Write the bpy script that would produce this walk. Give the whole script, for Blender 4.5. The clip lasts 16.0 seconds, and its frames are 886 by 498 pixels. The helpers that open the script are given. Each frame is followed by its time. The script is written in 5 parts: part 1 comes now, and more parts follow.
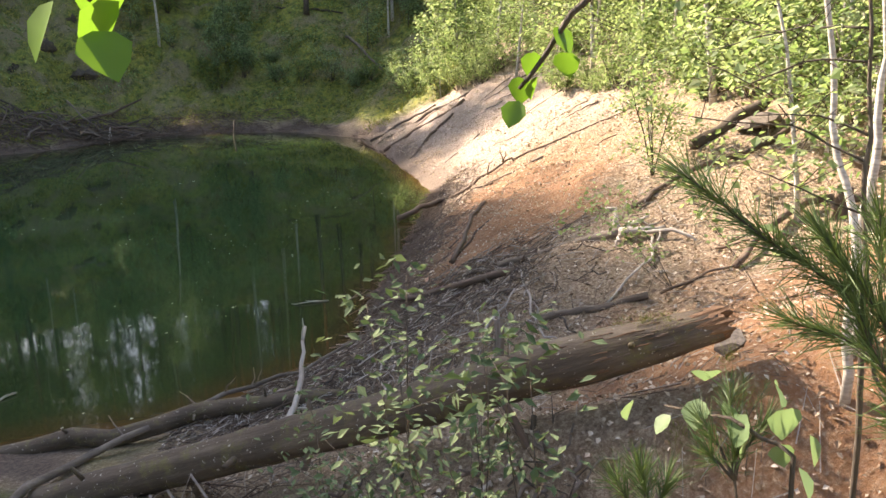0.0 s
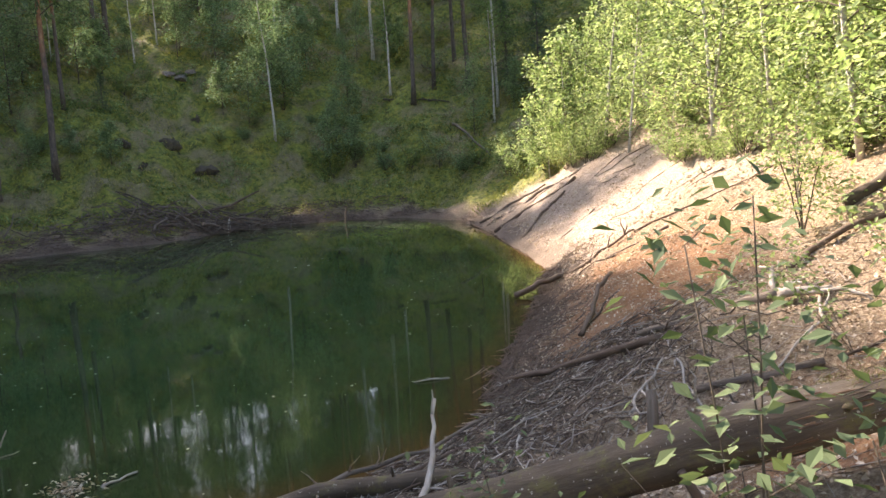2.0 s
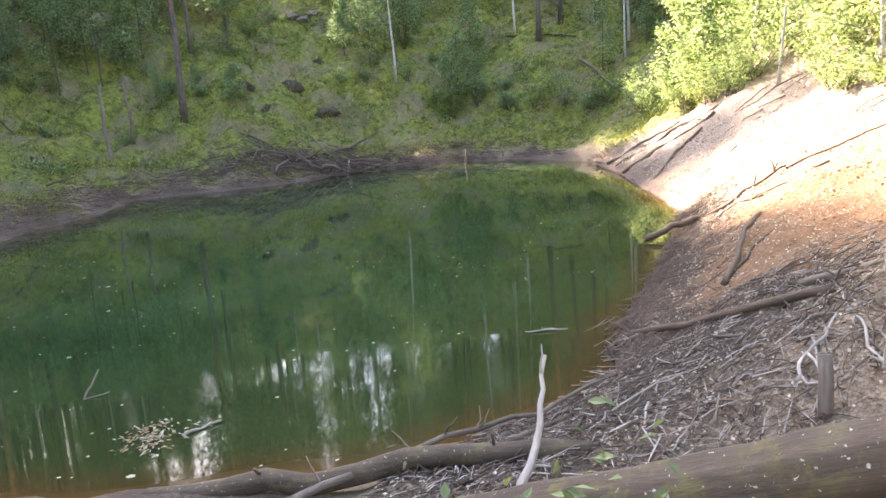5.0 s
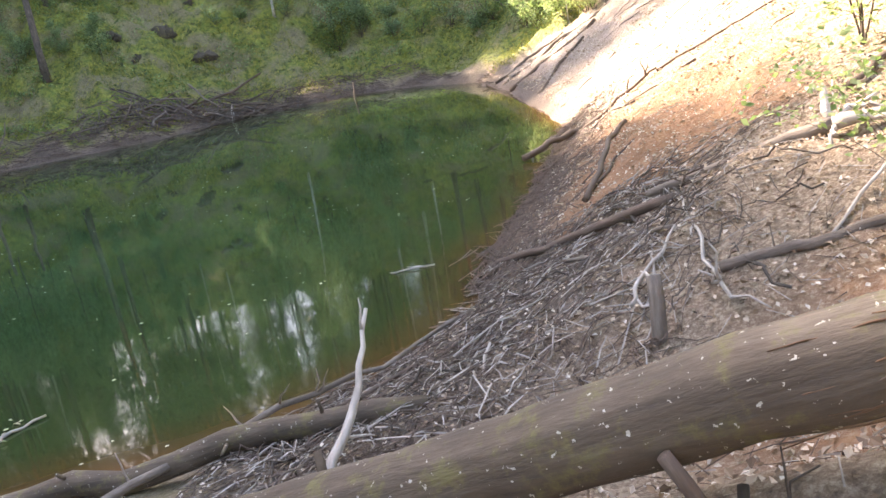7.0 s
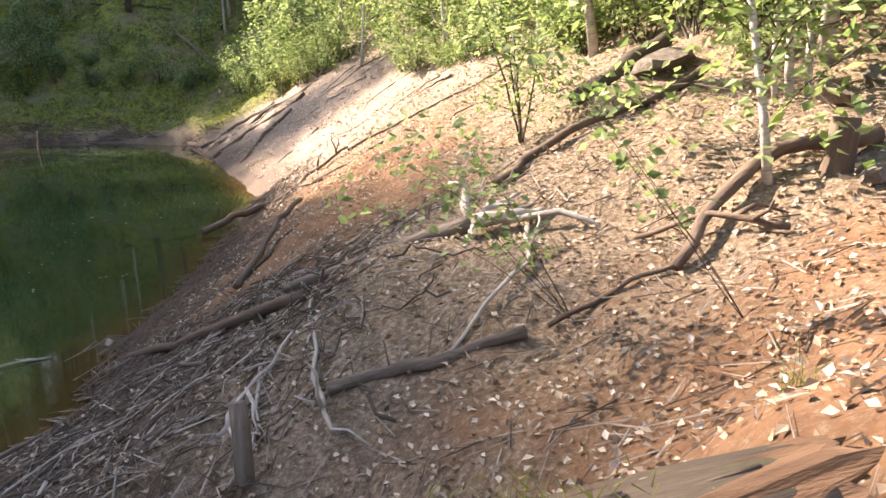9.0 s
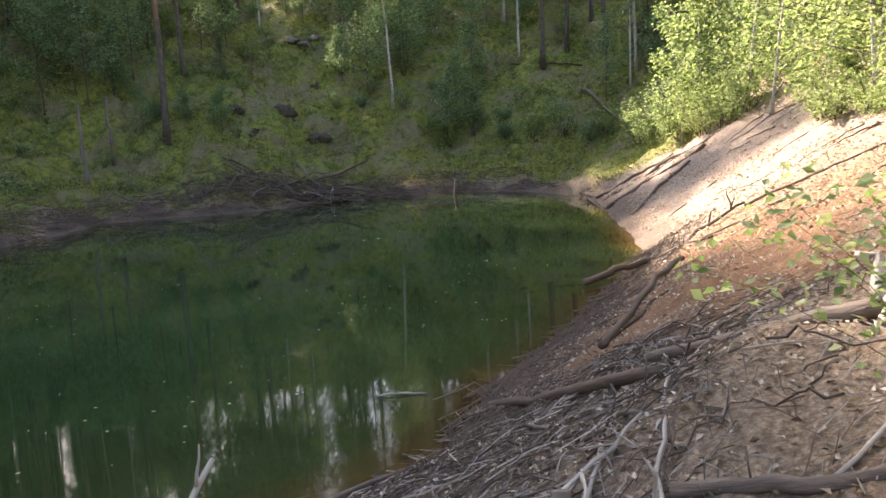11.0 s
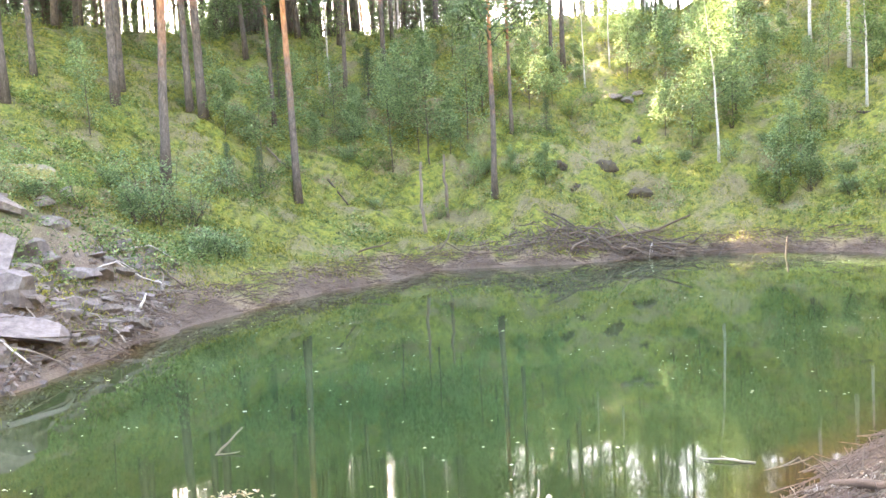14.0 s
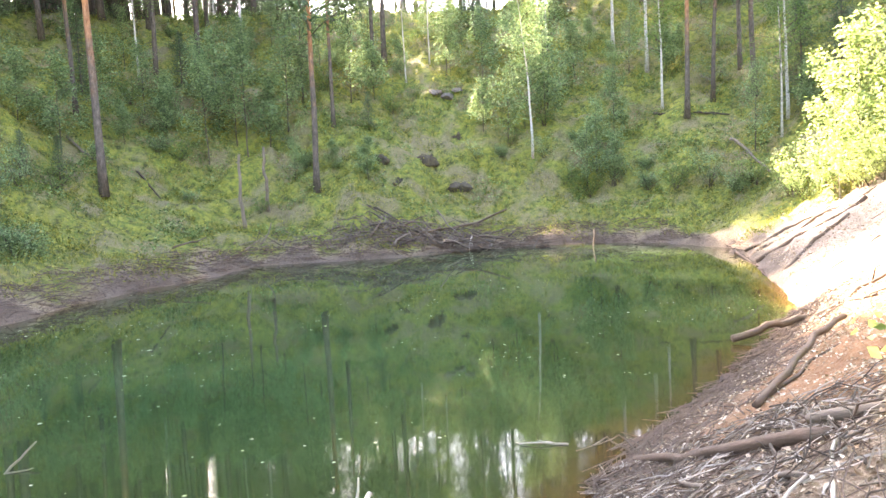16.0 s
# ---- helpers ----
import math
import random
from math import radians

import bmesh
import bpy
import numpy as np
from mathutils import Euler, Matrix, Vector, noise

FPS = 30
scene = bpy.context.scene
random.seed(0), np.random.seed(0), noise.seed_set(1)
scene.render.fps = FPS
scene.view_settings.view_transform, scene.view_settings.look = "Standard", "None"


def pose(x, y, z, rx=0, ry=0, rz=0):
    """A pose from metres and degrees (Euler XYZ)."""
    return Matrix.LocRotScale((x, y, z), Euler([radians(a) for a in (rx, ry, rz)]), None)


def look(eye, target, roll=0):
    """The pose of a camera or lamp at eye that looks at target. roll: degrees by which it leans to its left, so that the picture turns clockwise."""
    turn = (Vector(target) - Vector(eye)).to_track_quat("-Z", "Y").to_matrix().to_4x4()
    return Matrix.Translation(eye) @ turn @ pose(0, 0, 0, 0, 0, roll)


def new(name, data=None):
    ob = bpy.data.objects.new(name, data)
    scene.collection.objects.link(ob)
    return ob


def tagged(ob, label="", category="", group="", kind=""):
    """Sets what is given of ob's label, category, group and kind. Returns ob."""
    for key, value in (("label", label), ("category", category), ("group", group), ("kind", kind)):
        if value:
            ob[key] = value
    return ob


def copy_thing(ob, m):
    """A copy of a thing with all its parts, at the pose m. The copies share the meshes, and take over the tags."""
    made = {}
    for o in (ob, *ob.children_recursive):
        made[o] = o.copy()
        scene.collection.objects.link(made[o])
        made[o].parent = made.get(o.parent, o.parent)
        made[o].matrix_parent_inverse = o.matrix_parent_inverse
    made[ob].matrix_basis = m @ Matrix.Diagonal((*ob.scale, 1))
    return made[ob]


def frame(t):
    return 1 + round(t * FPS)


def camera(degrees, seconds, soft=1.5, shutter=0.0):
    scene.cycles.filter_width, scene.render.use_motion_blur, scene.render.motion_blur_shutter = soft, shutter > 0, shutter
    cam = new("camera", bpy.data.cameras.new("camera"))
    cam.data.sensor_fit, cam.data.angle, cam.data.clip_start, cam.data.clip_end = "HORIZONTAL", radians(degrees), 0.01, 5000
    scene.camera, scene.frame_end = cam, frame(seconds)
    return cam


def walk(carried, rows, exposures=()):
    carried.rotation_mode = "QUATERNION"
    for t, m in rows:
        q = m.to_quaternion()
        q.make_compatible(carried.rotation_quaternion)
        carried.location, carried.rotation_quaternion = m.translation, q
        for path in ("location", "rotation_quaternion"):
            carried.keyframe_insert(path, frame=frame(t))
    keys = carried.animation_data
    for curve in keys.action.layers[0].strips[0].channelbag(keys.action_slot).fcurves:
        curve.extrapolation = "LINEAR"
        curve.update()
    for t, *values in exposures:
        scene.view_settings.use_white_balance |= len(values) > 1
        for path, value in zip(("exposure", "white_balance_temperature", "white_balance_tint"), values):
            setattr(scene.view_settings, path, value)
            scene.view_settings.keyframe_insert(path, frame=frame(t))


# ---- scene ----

# ---- the walk ----
EXPOSURES = [(0, 2.23, 7700, 17), (1.5, 2.28, 7700, 18), (2.5, 2.48, 7700, 19), (3.2, 2.98, 7700, 19), (5.3, 3.48, 7700, 21), (6.2, 3.28, 7700, 21), (7.0, 3.33, 7700, 21), (7.5, 2.98, 7700, 19), (8.0, 2.48, 7700, 17), (10.3, 2.23, 7500, 24), (11.0, 2.43, 7700, 21), (11.5, 3.18, 8000, 21),
             (12, 3.73, 8400, 21), (12.8, 4.53, 8600, 21), (14.5, 4.78, 8600, 22), (16, 4.33, 8200, 22)]
cam = camera(57.86, 16.0)
walk(cam, [
    (0, look((-2.837, -2.130, 3.386), (-1.110, 0.210, 2.651), -0.93)),
    (0.5, look((-2.763, -1.960, 3.296), (-0.953, 0.312, 2.545), -0.46)),
    (1, look((-2.743, -1.819, 3.272), (-0.956, 0.501, 2.619), -2.05)),
    (1.5, look((-2.711, -1.701, 3.183), (-1.047, 0.762, 2.778), -3.18)),
    (2, look((-2.793, -1.590, 3.076), (-1.346, 1.008, 2.679), -3.48)),
    (2.5, look((-2.879, -1.341, 2.961), (-1.659, 1.375, 2.592), -3.23)),
    (3, look((-2.835, -1.222, 2.944), (-1.891, 1.592, 2.512), -4.19)),
    (3.2, look((-2.764, -1.156, 2.920), (-1.937, 1.690, 2.460), -4.55)),
    (4.25, look((-2.530, -0.830, 2.830), (-1.600, 1.972, 2.299), -4.63)),
    (5.3, look((-2.003, -0.605, 2.754), (-0.973, 2.148, 2.153), -4.72)),
    (5.5, look((-1.875, -0.584, 2.740), (-0.837, 2.156, 2.099), -5.47)),
    (6, look((-1.662, -0.554, 2.715), (-0.591, 2.149, 1.973), -7.19)),
    (6.5, look((-1.507, -0.450, 2.677), (-0.374, 2.195, 1.827), -8.30)),
    (7, look((-1.292, -0.386, 2.640), (-0.080, 2.225, 1.797), -9.69)),
    (7.5, look((-1.034, -0.342, 2.606), (0.531, 2.149, 2.016), -8.66)),
    (8, look((-0.861, -0.405, 2.562), (1.178, 1.700, 1.918), -4.96)),
    (8.2, look((-0.737, -0.337, 2.548), (1.472, 1.587, 1.902), -2.53)),
    (10.3, look((0.242, 0.178, 2.455), (1.670, 2.732, 1.798), -1.99)),
    (10.5, look((0.244, 0.203, 2.459), (1.538, 2.844, 1.866), -2.14)),
    (11, look((0.193, 0.245, 2.466), (1.078, 3.078, 2.028), -3.17)),
    (11.5, look((0.126, 0.246, 2.491), (0.574, 3.197, 2.185), -3.55)),
    (12, look((0.057, 0.177, 2.507), (0.075, 3.169, 2.294), -3.60)),
    (12.5, look((0.005, 0.106, 2.508), (-0.282, 3.087, 2.332), -3.36)),
    (13, look((0.057, 0.258, 2.447), (-0.335, 3.228, 2.285), -3.27)),
    (13.5, look((0.069, 0.250, 2.435), (-0.287, 3.224, 2.273), -3.09)),
    (14, look((0.027, 0.042, 2.501), (-0.215, 3.027, 2.324), -3.02)),
    (14.5, look((-0.000, -0.000, 2.520), (-0.070, 2.993, 2.324), -3.00)),
    (15, look((0.024, 0.060, 2.507), (0.121, 3.051, 2.298), -2.95)),
    (15.5, look((0.058, 0.143, 2.489), (0.321, 3.123, 2.267), -2.90)),
    (16, look((0.066, 0.160, 2.477), (0.476, 3.123, 2.246), -2.81)),
], EXPOSURES)

# ---- daylight ----
SUN_TO = Vector((-0.25, 0.78, 0.60)).normalized()
world = bpy.data.worlds.new("daylight")
scene.world = world
world.use_nodes = True
wn = world.node_tree.nodes
sky = wn.new("ShaderNodeTexSky")
sky.sky_type = "NISHITA"
sky.sun_disc = False
sky.sun_elevation = math.asin(SUN_TO.z)
sky.sun_rotation = math.atan2(SUN_TO.x, SUN_TO.y)
world.node_tree.links.new(sky.outputs["Color"], wn["Background"].inputs["Color"])
wn["Background"].inputs["Strength"].default_value = 0.15
sun_data = bpy.data.lights.new("sun", "SUN")
sun_data.energy, sun_data.angle, sun_data.color = 4.6, radians(0.6), (1.0, 0.93, 0.82)
sun = new("sun", sun_data)
sun.matrix_world = look(SUN_TO * 60, (0, 0, 0))


# ---- materials ----
def ramp(nt, fac, stops):
    r = nt.nodes.new("ShaderNodeValToRGB")
    while len(r.color_ramp.elements) < len(stops):
        r.color_ramp.elements.new(0.5)
    for e, (p, c) in zip(r.color_ramp.elements, stops):
        e.position, e.color = p, (*c, 1)
    nt.links.new(fac, r.inputs["Fac"])
    return r.outputs["Color"]


def noise_node(nt, scale, detail=5, rough=0.6, coords="Object", stretch=(1, 1, 1)):
    tc, mp, n = nt.nodes.new("ShaderNodeTexCoord"), nt.nodes.new("ShaderNodeMapping"), nt.nodes.new("ShaderNodeTexNoise")
    mp.inputs["Scale"].default_value = stretch
    n.inputs["Scale"].default_value, n.inputs["Detail"].default_value, n.inputs["Roughness"].default_value = scale, detail, rough
    nt.links.new(tc.outputs[coords], mp.inputs["Vector"])
    nt.links.new(mp.outputs["Vector"], n.inputs["Vector"])
    return n.outputs["Fac"]


def mixed(nt, fac, a, b, how="MIX"):
    m = nt.nodes.new("ShaderNodeMix")
    m.data_type, m.blend_type = "RGBA", how
    for key, v in ((0, fac), (6, a), (7, b)):
        if isinstance(v, (int, float)):
            m.inputs[key].default_value = v
        elif isinstance(v, tuple):
            m.inputs[key].default_value = (*v, 1)
        else:
            nt.links.new(v, m.inputs[key])
    return m.outputs[2]


def sums(nt, how, a, b, clamp=True):
    m = nt.nodes.new("ShaderNodeMath")
    m.operation, m.use_clamp = how, clamp
    for key, v in ((0, a), (1, b)):
        if isinstance(v, (int, float)):
            m.inputs[key].default_value = v
        else:
            nt.links.new(v, m.inputs[key])
    return m.outputs[0]


def start_material(name, rough=0.85):
    mat = bpy.data.materials.new(name)
    mat.use_nodes = True
    nt = mat.node_tree
    b = nt.nodes["Principled BSDF"]
    b.inputs["Roughness"].default_value = rough
    return mat, nt, b


def bumped(nt, b, fac, strength, distance=0.02):
    bm_ = nt.nodes.new("ShaderNodeBump")
    bm_.inputs["Strength"].default_value, bm_.inputs["Distance"].default_value = strength, distance
    nt.links.new(fac, bm_.inputs["Height"])
    nt.links.new(bm_.outputs["Normal"], b.inputs["Normal"])


def wood_material(name, dark, mid, light, moss=0.0, scale=9.0, lichen=0.0):
    """Barkless or barked dead wood with grain along the thing's own z axis."""
    mat, nt, b = start_material(name, 0.9)
    grain = noise_node(nt, scale, 8, 0.7, stretch=(1, 1, 0.12))
    blotch = noise_node(nt, 3.0, 5, 0.65)
    col = ramp(nt, grain, [(0.25, dark), (0.5, mid), (0.72, light)])
    col = mixed(nt, ramp(nt, blotch, [(0.35, (0, 0, 0)), (0.7, (1, 1, 1))]), col, mixed(nt, 0.6, col, dark))
    info = nt.nodes.new("ShaderNodeObjectInfo")
    col = mixed(nt, sums(nt, "MULTIPLY", info.outputs["Random"], 0.45), col, mixed(nt, 0.5, col, light))
    if moss:
        m = noise_node(nt, 5.5, 7, 0.75)
        col = mixed(nt, ramp(nt, m, [(0.66 - moss, (0, 0, 0)), (0.72 - moss * 0.6, (0.8, 0.8, 0.8))]), col, (0.135, 0.118, 0.042))
    if lichen:
        m = noise_node(nt, 40, 3, 0.6)
        col = mixed(nt, ramp(nt, m, [(0.70 - lichen, (0, 0, 0)), (0.72 - lichen, (0.8, 0.8, 0.8))]), col, (0.48, 0.44, 0.36))
    nt.links.new(col, b.inputs["Base Color"])
    bumped(nt, b, sums(nt, "ADD", grain, noise_node(nt, scale * 5, 4, 0.6, stretch=(1, 1, 0.2)), False), 0.7, 0.012)
    return mat


def leaf_material(name, colours, thin=0.4, rough=0.55):
    mat, nt, b = start_material(name, rough)
    geo = nt.nodes.new("ShaderNodeNewGeometry")
    step = 1.0 / max(1, len(colours) - 1)
    col = ramp(nt, geo.outputs["Random Per Island"], [(i * step, c) for i, c in enumerate(colours)])
    col = mixed(nt, sums(nt, "MULTIPLY", noise_node(nt, 1.3, 3), 0.5), col, mixed(nt, 0.5, col, colours[0]))
    nt.links.new(col, b.inputs["Base Color"])
    tr, mx = nt.nodes.new("ShaderNodeBsdfTranslucent"), nt.nodes.new("ShaderNodeMixShader")
    nt.links.new(mixed(nt, 1.0, col, (1.0, 1.0, 0.78), "MULTIPLY"), tr.inputs["Color"])
    mx.inputs[0].default_value = thin
    nt.links.new(b.outputs[0], mx.inputs[1])
    nt.links.new(tr.outputs[0], mx.inputs[2])
    nt.links.new(mx.outputs[0], nt.nodes["Material Output"].inputs["Surface"])
    return mat


def attribute(nt, name):
    a = nt.nodes.new("ShaderNodeAttribute")
    a.attribute_name = name
    return a.outputs["Fac"]


def ground_material():
    mat, nt, b = start_material("forest_ground", 0.95)
    fine, mid, big = noise_node(nt, 28, 8, 0.75), noise_node(nt, 5.0, 6, 0.65), noise_node(nt, 0.8, 4, 0.6)
    speck = noise_node(nt, 60, 4, 0.7)
    litter = ramp(nt, fine, [(0.3, (0.085, 0.055, 0.036)), (0.5, (0.28, 0.20, 0.135)), (0.68, (0.54, 0.44, 0.32))])
    soil = ramp(nt, mid, [(0.3, (0.18, 0.086, 0.042)), (0.55, (0.30, 0.145, 0.068)), (0.75, (0.40, 0.23, 0.12))])
    soil = mixed(nt, ramp(nt, fine, [(0.45, (0, 0, 0)), (0.7, (0.7, 0.7, 0.7))]), soil, litter)
    moss = ramp(nt, mid, [(0.28, (0.05, 0.075, 0.014)), (0.42, (0.12, 0.155, 0.026)), (0.58, (0.22, 0.225, 0.036)), (0.75, (0.31, 0.25, 0.055))])
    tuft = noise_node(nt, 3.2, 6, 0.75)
    # Shade of the hollows between moss tufts, painted as near-black green.
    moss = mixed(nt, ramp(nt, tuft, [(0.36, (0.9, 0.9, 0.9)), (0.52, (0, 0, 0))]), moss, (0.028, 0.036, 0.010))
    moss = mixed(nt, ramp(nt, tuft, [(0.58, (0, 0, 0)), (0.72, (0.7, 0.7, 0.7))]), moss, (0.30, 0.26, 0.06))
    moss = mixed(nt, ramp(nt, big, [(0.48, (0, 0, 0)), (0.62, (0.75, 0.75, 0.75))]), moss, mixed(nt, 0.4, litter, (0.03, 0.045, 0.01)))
    mud = ramp(nt, fine, [(0.3, (0.05, 0.036, 0.026)), (0.52, (0.13, 0.092, 0.068)), (0.75, (0.29, 0.215, 0.16))])
    sand = ramp(nt, fine, [(0.3, (0.22, 0.155, 0.118)), (0.55, (0.40, 0.31, 0.25)), (0.75, (0.55, 0.46, 0.39))])
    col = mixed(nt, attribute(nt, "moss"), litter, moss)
    col = mixed(nt, attribute(nt, "soil"), col, soil)
    col = mixed(nt, attribute(nt, "sand"), col, sand)
    col = mixed(nt, attribute(nt, "mud"), col, mud)
    col = mixed(nt, ramp(nt, speck, [(0.66, (0, 0, 0)), (0.70, (0.5, 0.5, 0.5))]), col, (0.42, 0.34, 0.25))
    nt.links.new(col, b.inputs["Base Color"])
    bumped(nt, b, sums(nt, "ADD", fine, mid, False), 0.9, 0.06)
    return mat


def water_material():
    mat, nt, b = start_material("pond_water", 0.03)
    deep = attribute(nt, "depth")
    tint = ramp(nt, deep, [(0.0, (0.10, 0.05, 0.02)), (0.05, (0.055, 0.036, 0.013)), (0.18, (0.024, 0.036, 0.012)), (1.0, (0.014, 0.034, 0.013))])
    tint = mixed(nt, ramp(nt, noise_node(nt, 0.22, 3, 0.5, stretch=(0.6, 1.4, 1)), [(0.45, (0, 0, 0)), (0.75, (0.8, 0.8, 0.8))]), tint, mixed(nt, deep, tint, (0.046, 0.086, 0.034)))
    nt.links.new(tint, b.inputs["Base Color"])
    b.inputs["IOR"].default_value = 1.33
    bumped(nt, b, sums(nt, "ADD", noise_node(nt, 1.6, 2, 0.5), sums(nt, "MULTIPLY", noise_node(nt, 9.0, 3, 0.5), 0.12, False), False), 0.018, 0.02)
    return mat


def stone_material(name, a, c, d):
    mat, nt, b = start_material(name, 0.85)
    col = ramp(nt, noise_node(nt, 7, 8, 0.7), [(0.3, a), (0.5, c), (0.72, d)])
    info = nt.nodes.new("ShaderNodeObjectInfo")
    col = mixed(nt, sums(nt, "MULTIPLY", info.outputs["Random"], 0.5), col, mixed(nt, 0.5, col, a))
    nt.links.new(col, b.inputs["Base Color"])
    bumped(nt, b, noise_node(nt, 22, 6, 0.7), 0.6, 0.02)
    return mat


def pine_bark():
    """Grey-brown plates below, orange flaky bark from about five metres up."""
    mat, nt, b = start_material("pine_bark", 0.95)
    tc, sp = nt.nodes.new("ShaderNodeTexCoord"), nt.nodes.new("ShaderNodeSeparateXYZ")
    nt.links.new(tc.outputs["Object"], sp.inputs[0])
    plates = noise_node(nt, 14, 7, 0.75, stretch=(1, 1, 0.3))
    low = ramp(nt, plates, [(0.35, (0.035, 0.028, 0.024)), (0.55, (0.105, 0.082, 0.068)), (0.75, (0.21, 0.17, 0.14))])
    high = ramp(nt, plates, [(0.35, (0.22, 0.085, 0.035)), (0.55, (0.40, 0.17, 0.075)), (0.75, (0.50, 0.27, 0.14))])
    up = sums(nt, "ADD", sums(nt, "DIVIDE", sp.outputs["Z"], 10.0, False), sums(nt, "MULTIPLY", noise_node(nt, 0.9, 3), 0.8, False), False)
    col = mixed(nt, ramp(nt, sums(nt, "SUBTRACT", up, 0.85), [(0.0, (0, 0, 0)), (0.35, (1, 1, 1))]), low, high)
    nt.links.new(col, b.inputs["Base Color"])
    bumped(nt, b, plates, 0.9, 0.03)
    return mat


def birch_bark():
    mat, nt, b = start_material("birch_bark", 0.7)
    dash = noise_node(nt, 9, 5, 0.6, stretch=(1, 1, 5))
    patch = noise_node(nt, 2.2, 5, 0.7)
    col = ramp(nt, dash, [(0.30, (0.05, 0.045, 0.04)), (0.38, (0.30, 0.275, 0.245)), (0.6, (0.50, 0.47, 0.43))])
    col = mixed(nt, ramp(nt, patch, [(0.55, (0, 0, 0)), (0.66, (0.9, 0.9, 0.9))]), col, (0.12, 0.10, 0.085))
    nt.links.new(col, b.inputs["Base Color"])
    bumped(nt, b, dash, 0.3, 0.01)
    return mat


M_GROUND, M_WATER, M_PINE, M_BIRCH = ground_material(), water_material(), pine_bark(), birch_bark()
M_LOG = wood_material("weathered_log", (0.030, 0.020, 0.013), (0.098, 0.070, 0.046), (0.21, 0.162, 0.115), moss=0.14, scale=8, lichen=0.035)
M_ROT = wood_material("rotten_orange_wood", (0.05, 0.026, 0.015), (0.16, 0.085, 0.045), (0.30, 0.18, 0.10), scale=16)
M_GREY = wood_material("grey_driftwood", (0.05, 0.037, 0.028), (0.145, 0.110, 0.085), (0.31, 0.255, 0.205), scale=14)
M_PALE = wood_material("bleached_driftwood", (0.20, 0.165, 0.14), (0.40, 0.35, 0.30), (0.60, 0.55, 0.49), scale=16)
M_BROWN = wood_material("brown_driftwood", (0.042, 0.028, 0.02), (0.11, 0.074, 0.053), (0.23, 0.163, 0.12), scale=14)
M_TWIG = wood_material("dark_twig", (0.03, 0.023, 0.018), (0.075, 0.056, 0.042), (0.14, 0.11, 0.085), scale=14)
# Dark colour stands for the shade under overhanging moss lips.
M_EARTH_SHADE = wood_material("shaded_earth", (0.025, 0.019, 0.013), (0.055, 0.042, 0.028), (0.10, 0.078, 0.05), moss=0.10, scale=12)
M_STONE = stone_material("grey_stone", (0.06, 0.048, 0.04), (0.15, 0.122, 0.10), (0.27, 0.23, 0.195))
M_SLAB = stone_material("pinkish_stone", (0.07, 0.055, 0.048), (0.16, 0.13, 0.115), (0.28, 0.235, 0.21))
def outcrop_material():
    mat, nt, b = start_material("mossy_outcrop", 0.95)
    col = ramp(nt, noise_node(nt, 6, 8, 0.7), [(0.3, (0.09, 0.075, 0.062)), (0.5, (0.20, 0.17, 0.145)), (0.72, (0.34, 0.30, 0.265))])
    moss = ramp(nt, noise_node(nt, 14, 6, 0.7), [(0.3, (0.06, 0.065, 0.015)), (0.6, (0.20, 0.175, 0.045)), (0.8, (0.28, 0.23, 0.08))])
    col = mixed(nt, ramp(nt, noise_node(nt, 1.1, 6, 0.65), [(0.44, (0, 0, 0)), (0.54, (0.95, 0.95, 0.95))]), col, moss)
    nt.links.new(col, b.inputs["Base Color"])
    bumped(nt, b, noise_node(nt, 9, 7, 0.7), 0.8, 0.08)
    return mat


M_OUTCROP = outcrop_material()
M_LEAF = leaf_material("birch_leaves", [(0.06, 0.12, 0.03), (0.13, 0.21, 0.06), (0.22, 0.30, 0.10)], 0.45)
# Birch leaves with strong sun put into the colour: paler than M_LEAF.
M_SUNLEAF = leaf_material("sunlit_young_birch_leaves", [(0.13, 0.21, 0.075), (0.26, 0.35, 0.15), (0.44, 0.50, 0.28)], 0.6)
M_NEEDLE = leaf_material("pine_needles", [(0.025, 0.055, 0.018), (0.05, 0.09, 0.028), (0.08, 0.125, 0.04)], 0.2)
M_SPRUCE = leaf_material("spruce_needles", [(0.028, 0.06, 0.026), (0.05, 0.095, 0.038), (0.08, 0.13, 0.055)], 0.2)
M_ROWAN = leaf_material("rowan_leaves", [(0.08, 0.145, 0.07), (0.19, 0.29, 0.14), (0.34, 0.45, 0.24)], 0.5)
M_UNDER = leaf_material("undergrowth", [(0.035, 0.055, 0.010), (0.12, 0.15, 0.02), (0.24, 0.24, 0.04), (0.44, 0.38, 0.09)], 0.4)
M_BERRY = leaf_material("berry_leaves", [(0.03, 0.065, 0.018), (0.09, 0.16, 0.045), (0.18, 0.27, 0.09), (0.32, 0.41, 0.17)], 0.4)
M_ASPEN = leaf_material("aspen_leaves", [(0.10, 0.21, 0.02), (0.14, 0.27, 0.03)], 0.55, 0.45)
M_WILLOW = leaf_material("willow_leaves", [(0.05, 0.085, 0.04), (0.09, 0.135, 0.06), (0.15, 0.20, 0.10)], 0.3, 0.85)
M_LITTER = leaf_material("dry_leaves", [(0.20, 0.125, 0.075), (0.38, 0.28, 0.19), (0.58, 0.48, 0.37), (0.70, 0.62, 0.52)], 0.1, 0.8)
M_DRY = leaf_material("curled_dead_leaves", [(0.10, 0.06, 0.037), (0.20, 0.13, 0.08), (0.35, 0.255, 0.175), (0.45, 0.36, 0.27)], 0.1, 0.8)
M_MOSS = leaf_material("moss_and_grass", [(0.09, 0.10, 0.025), (0.19, 0.20, 0.05), (0.34, 0.32, 0.13)], 0.4, 0.8)
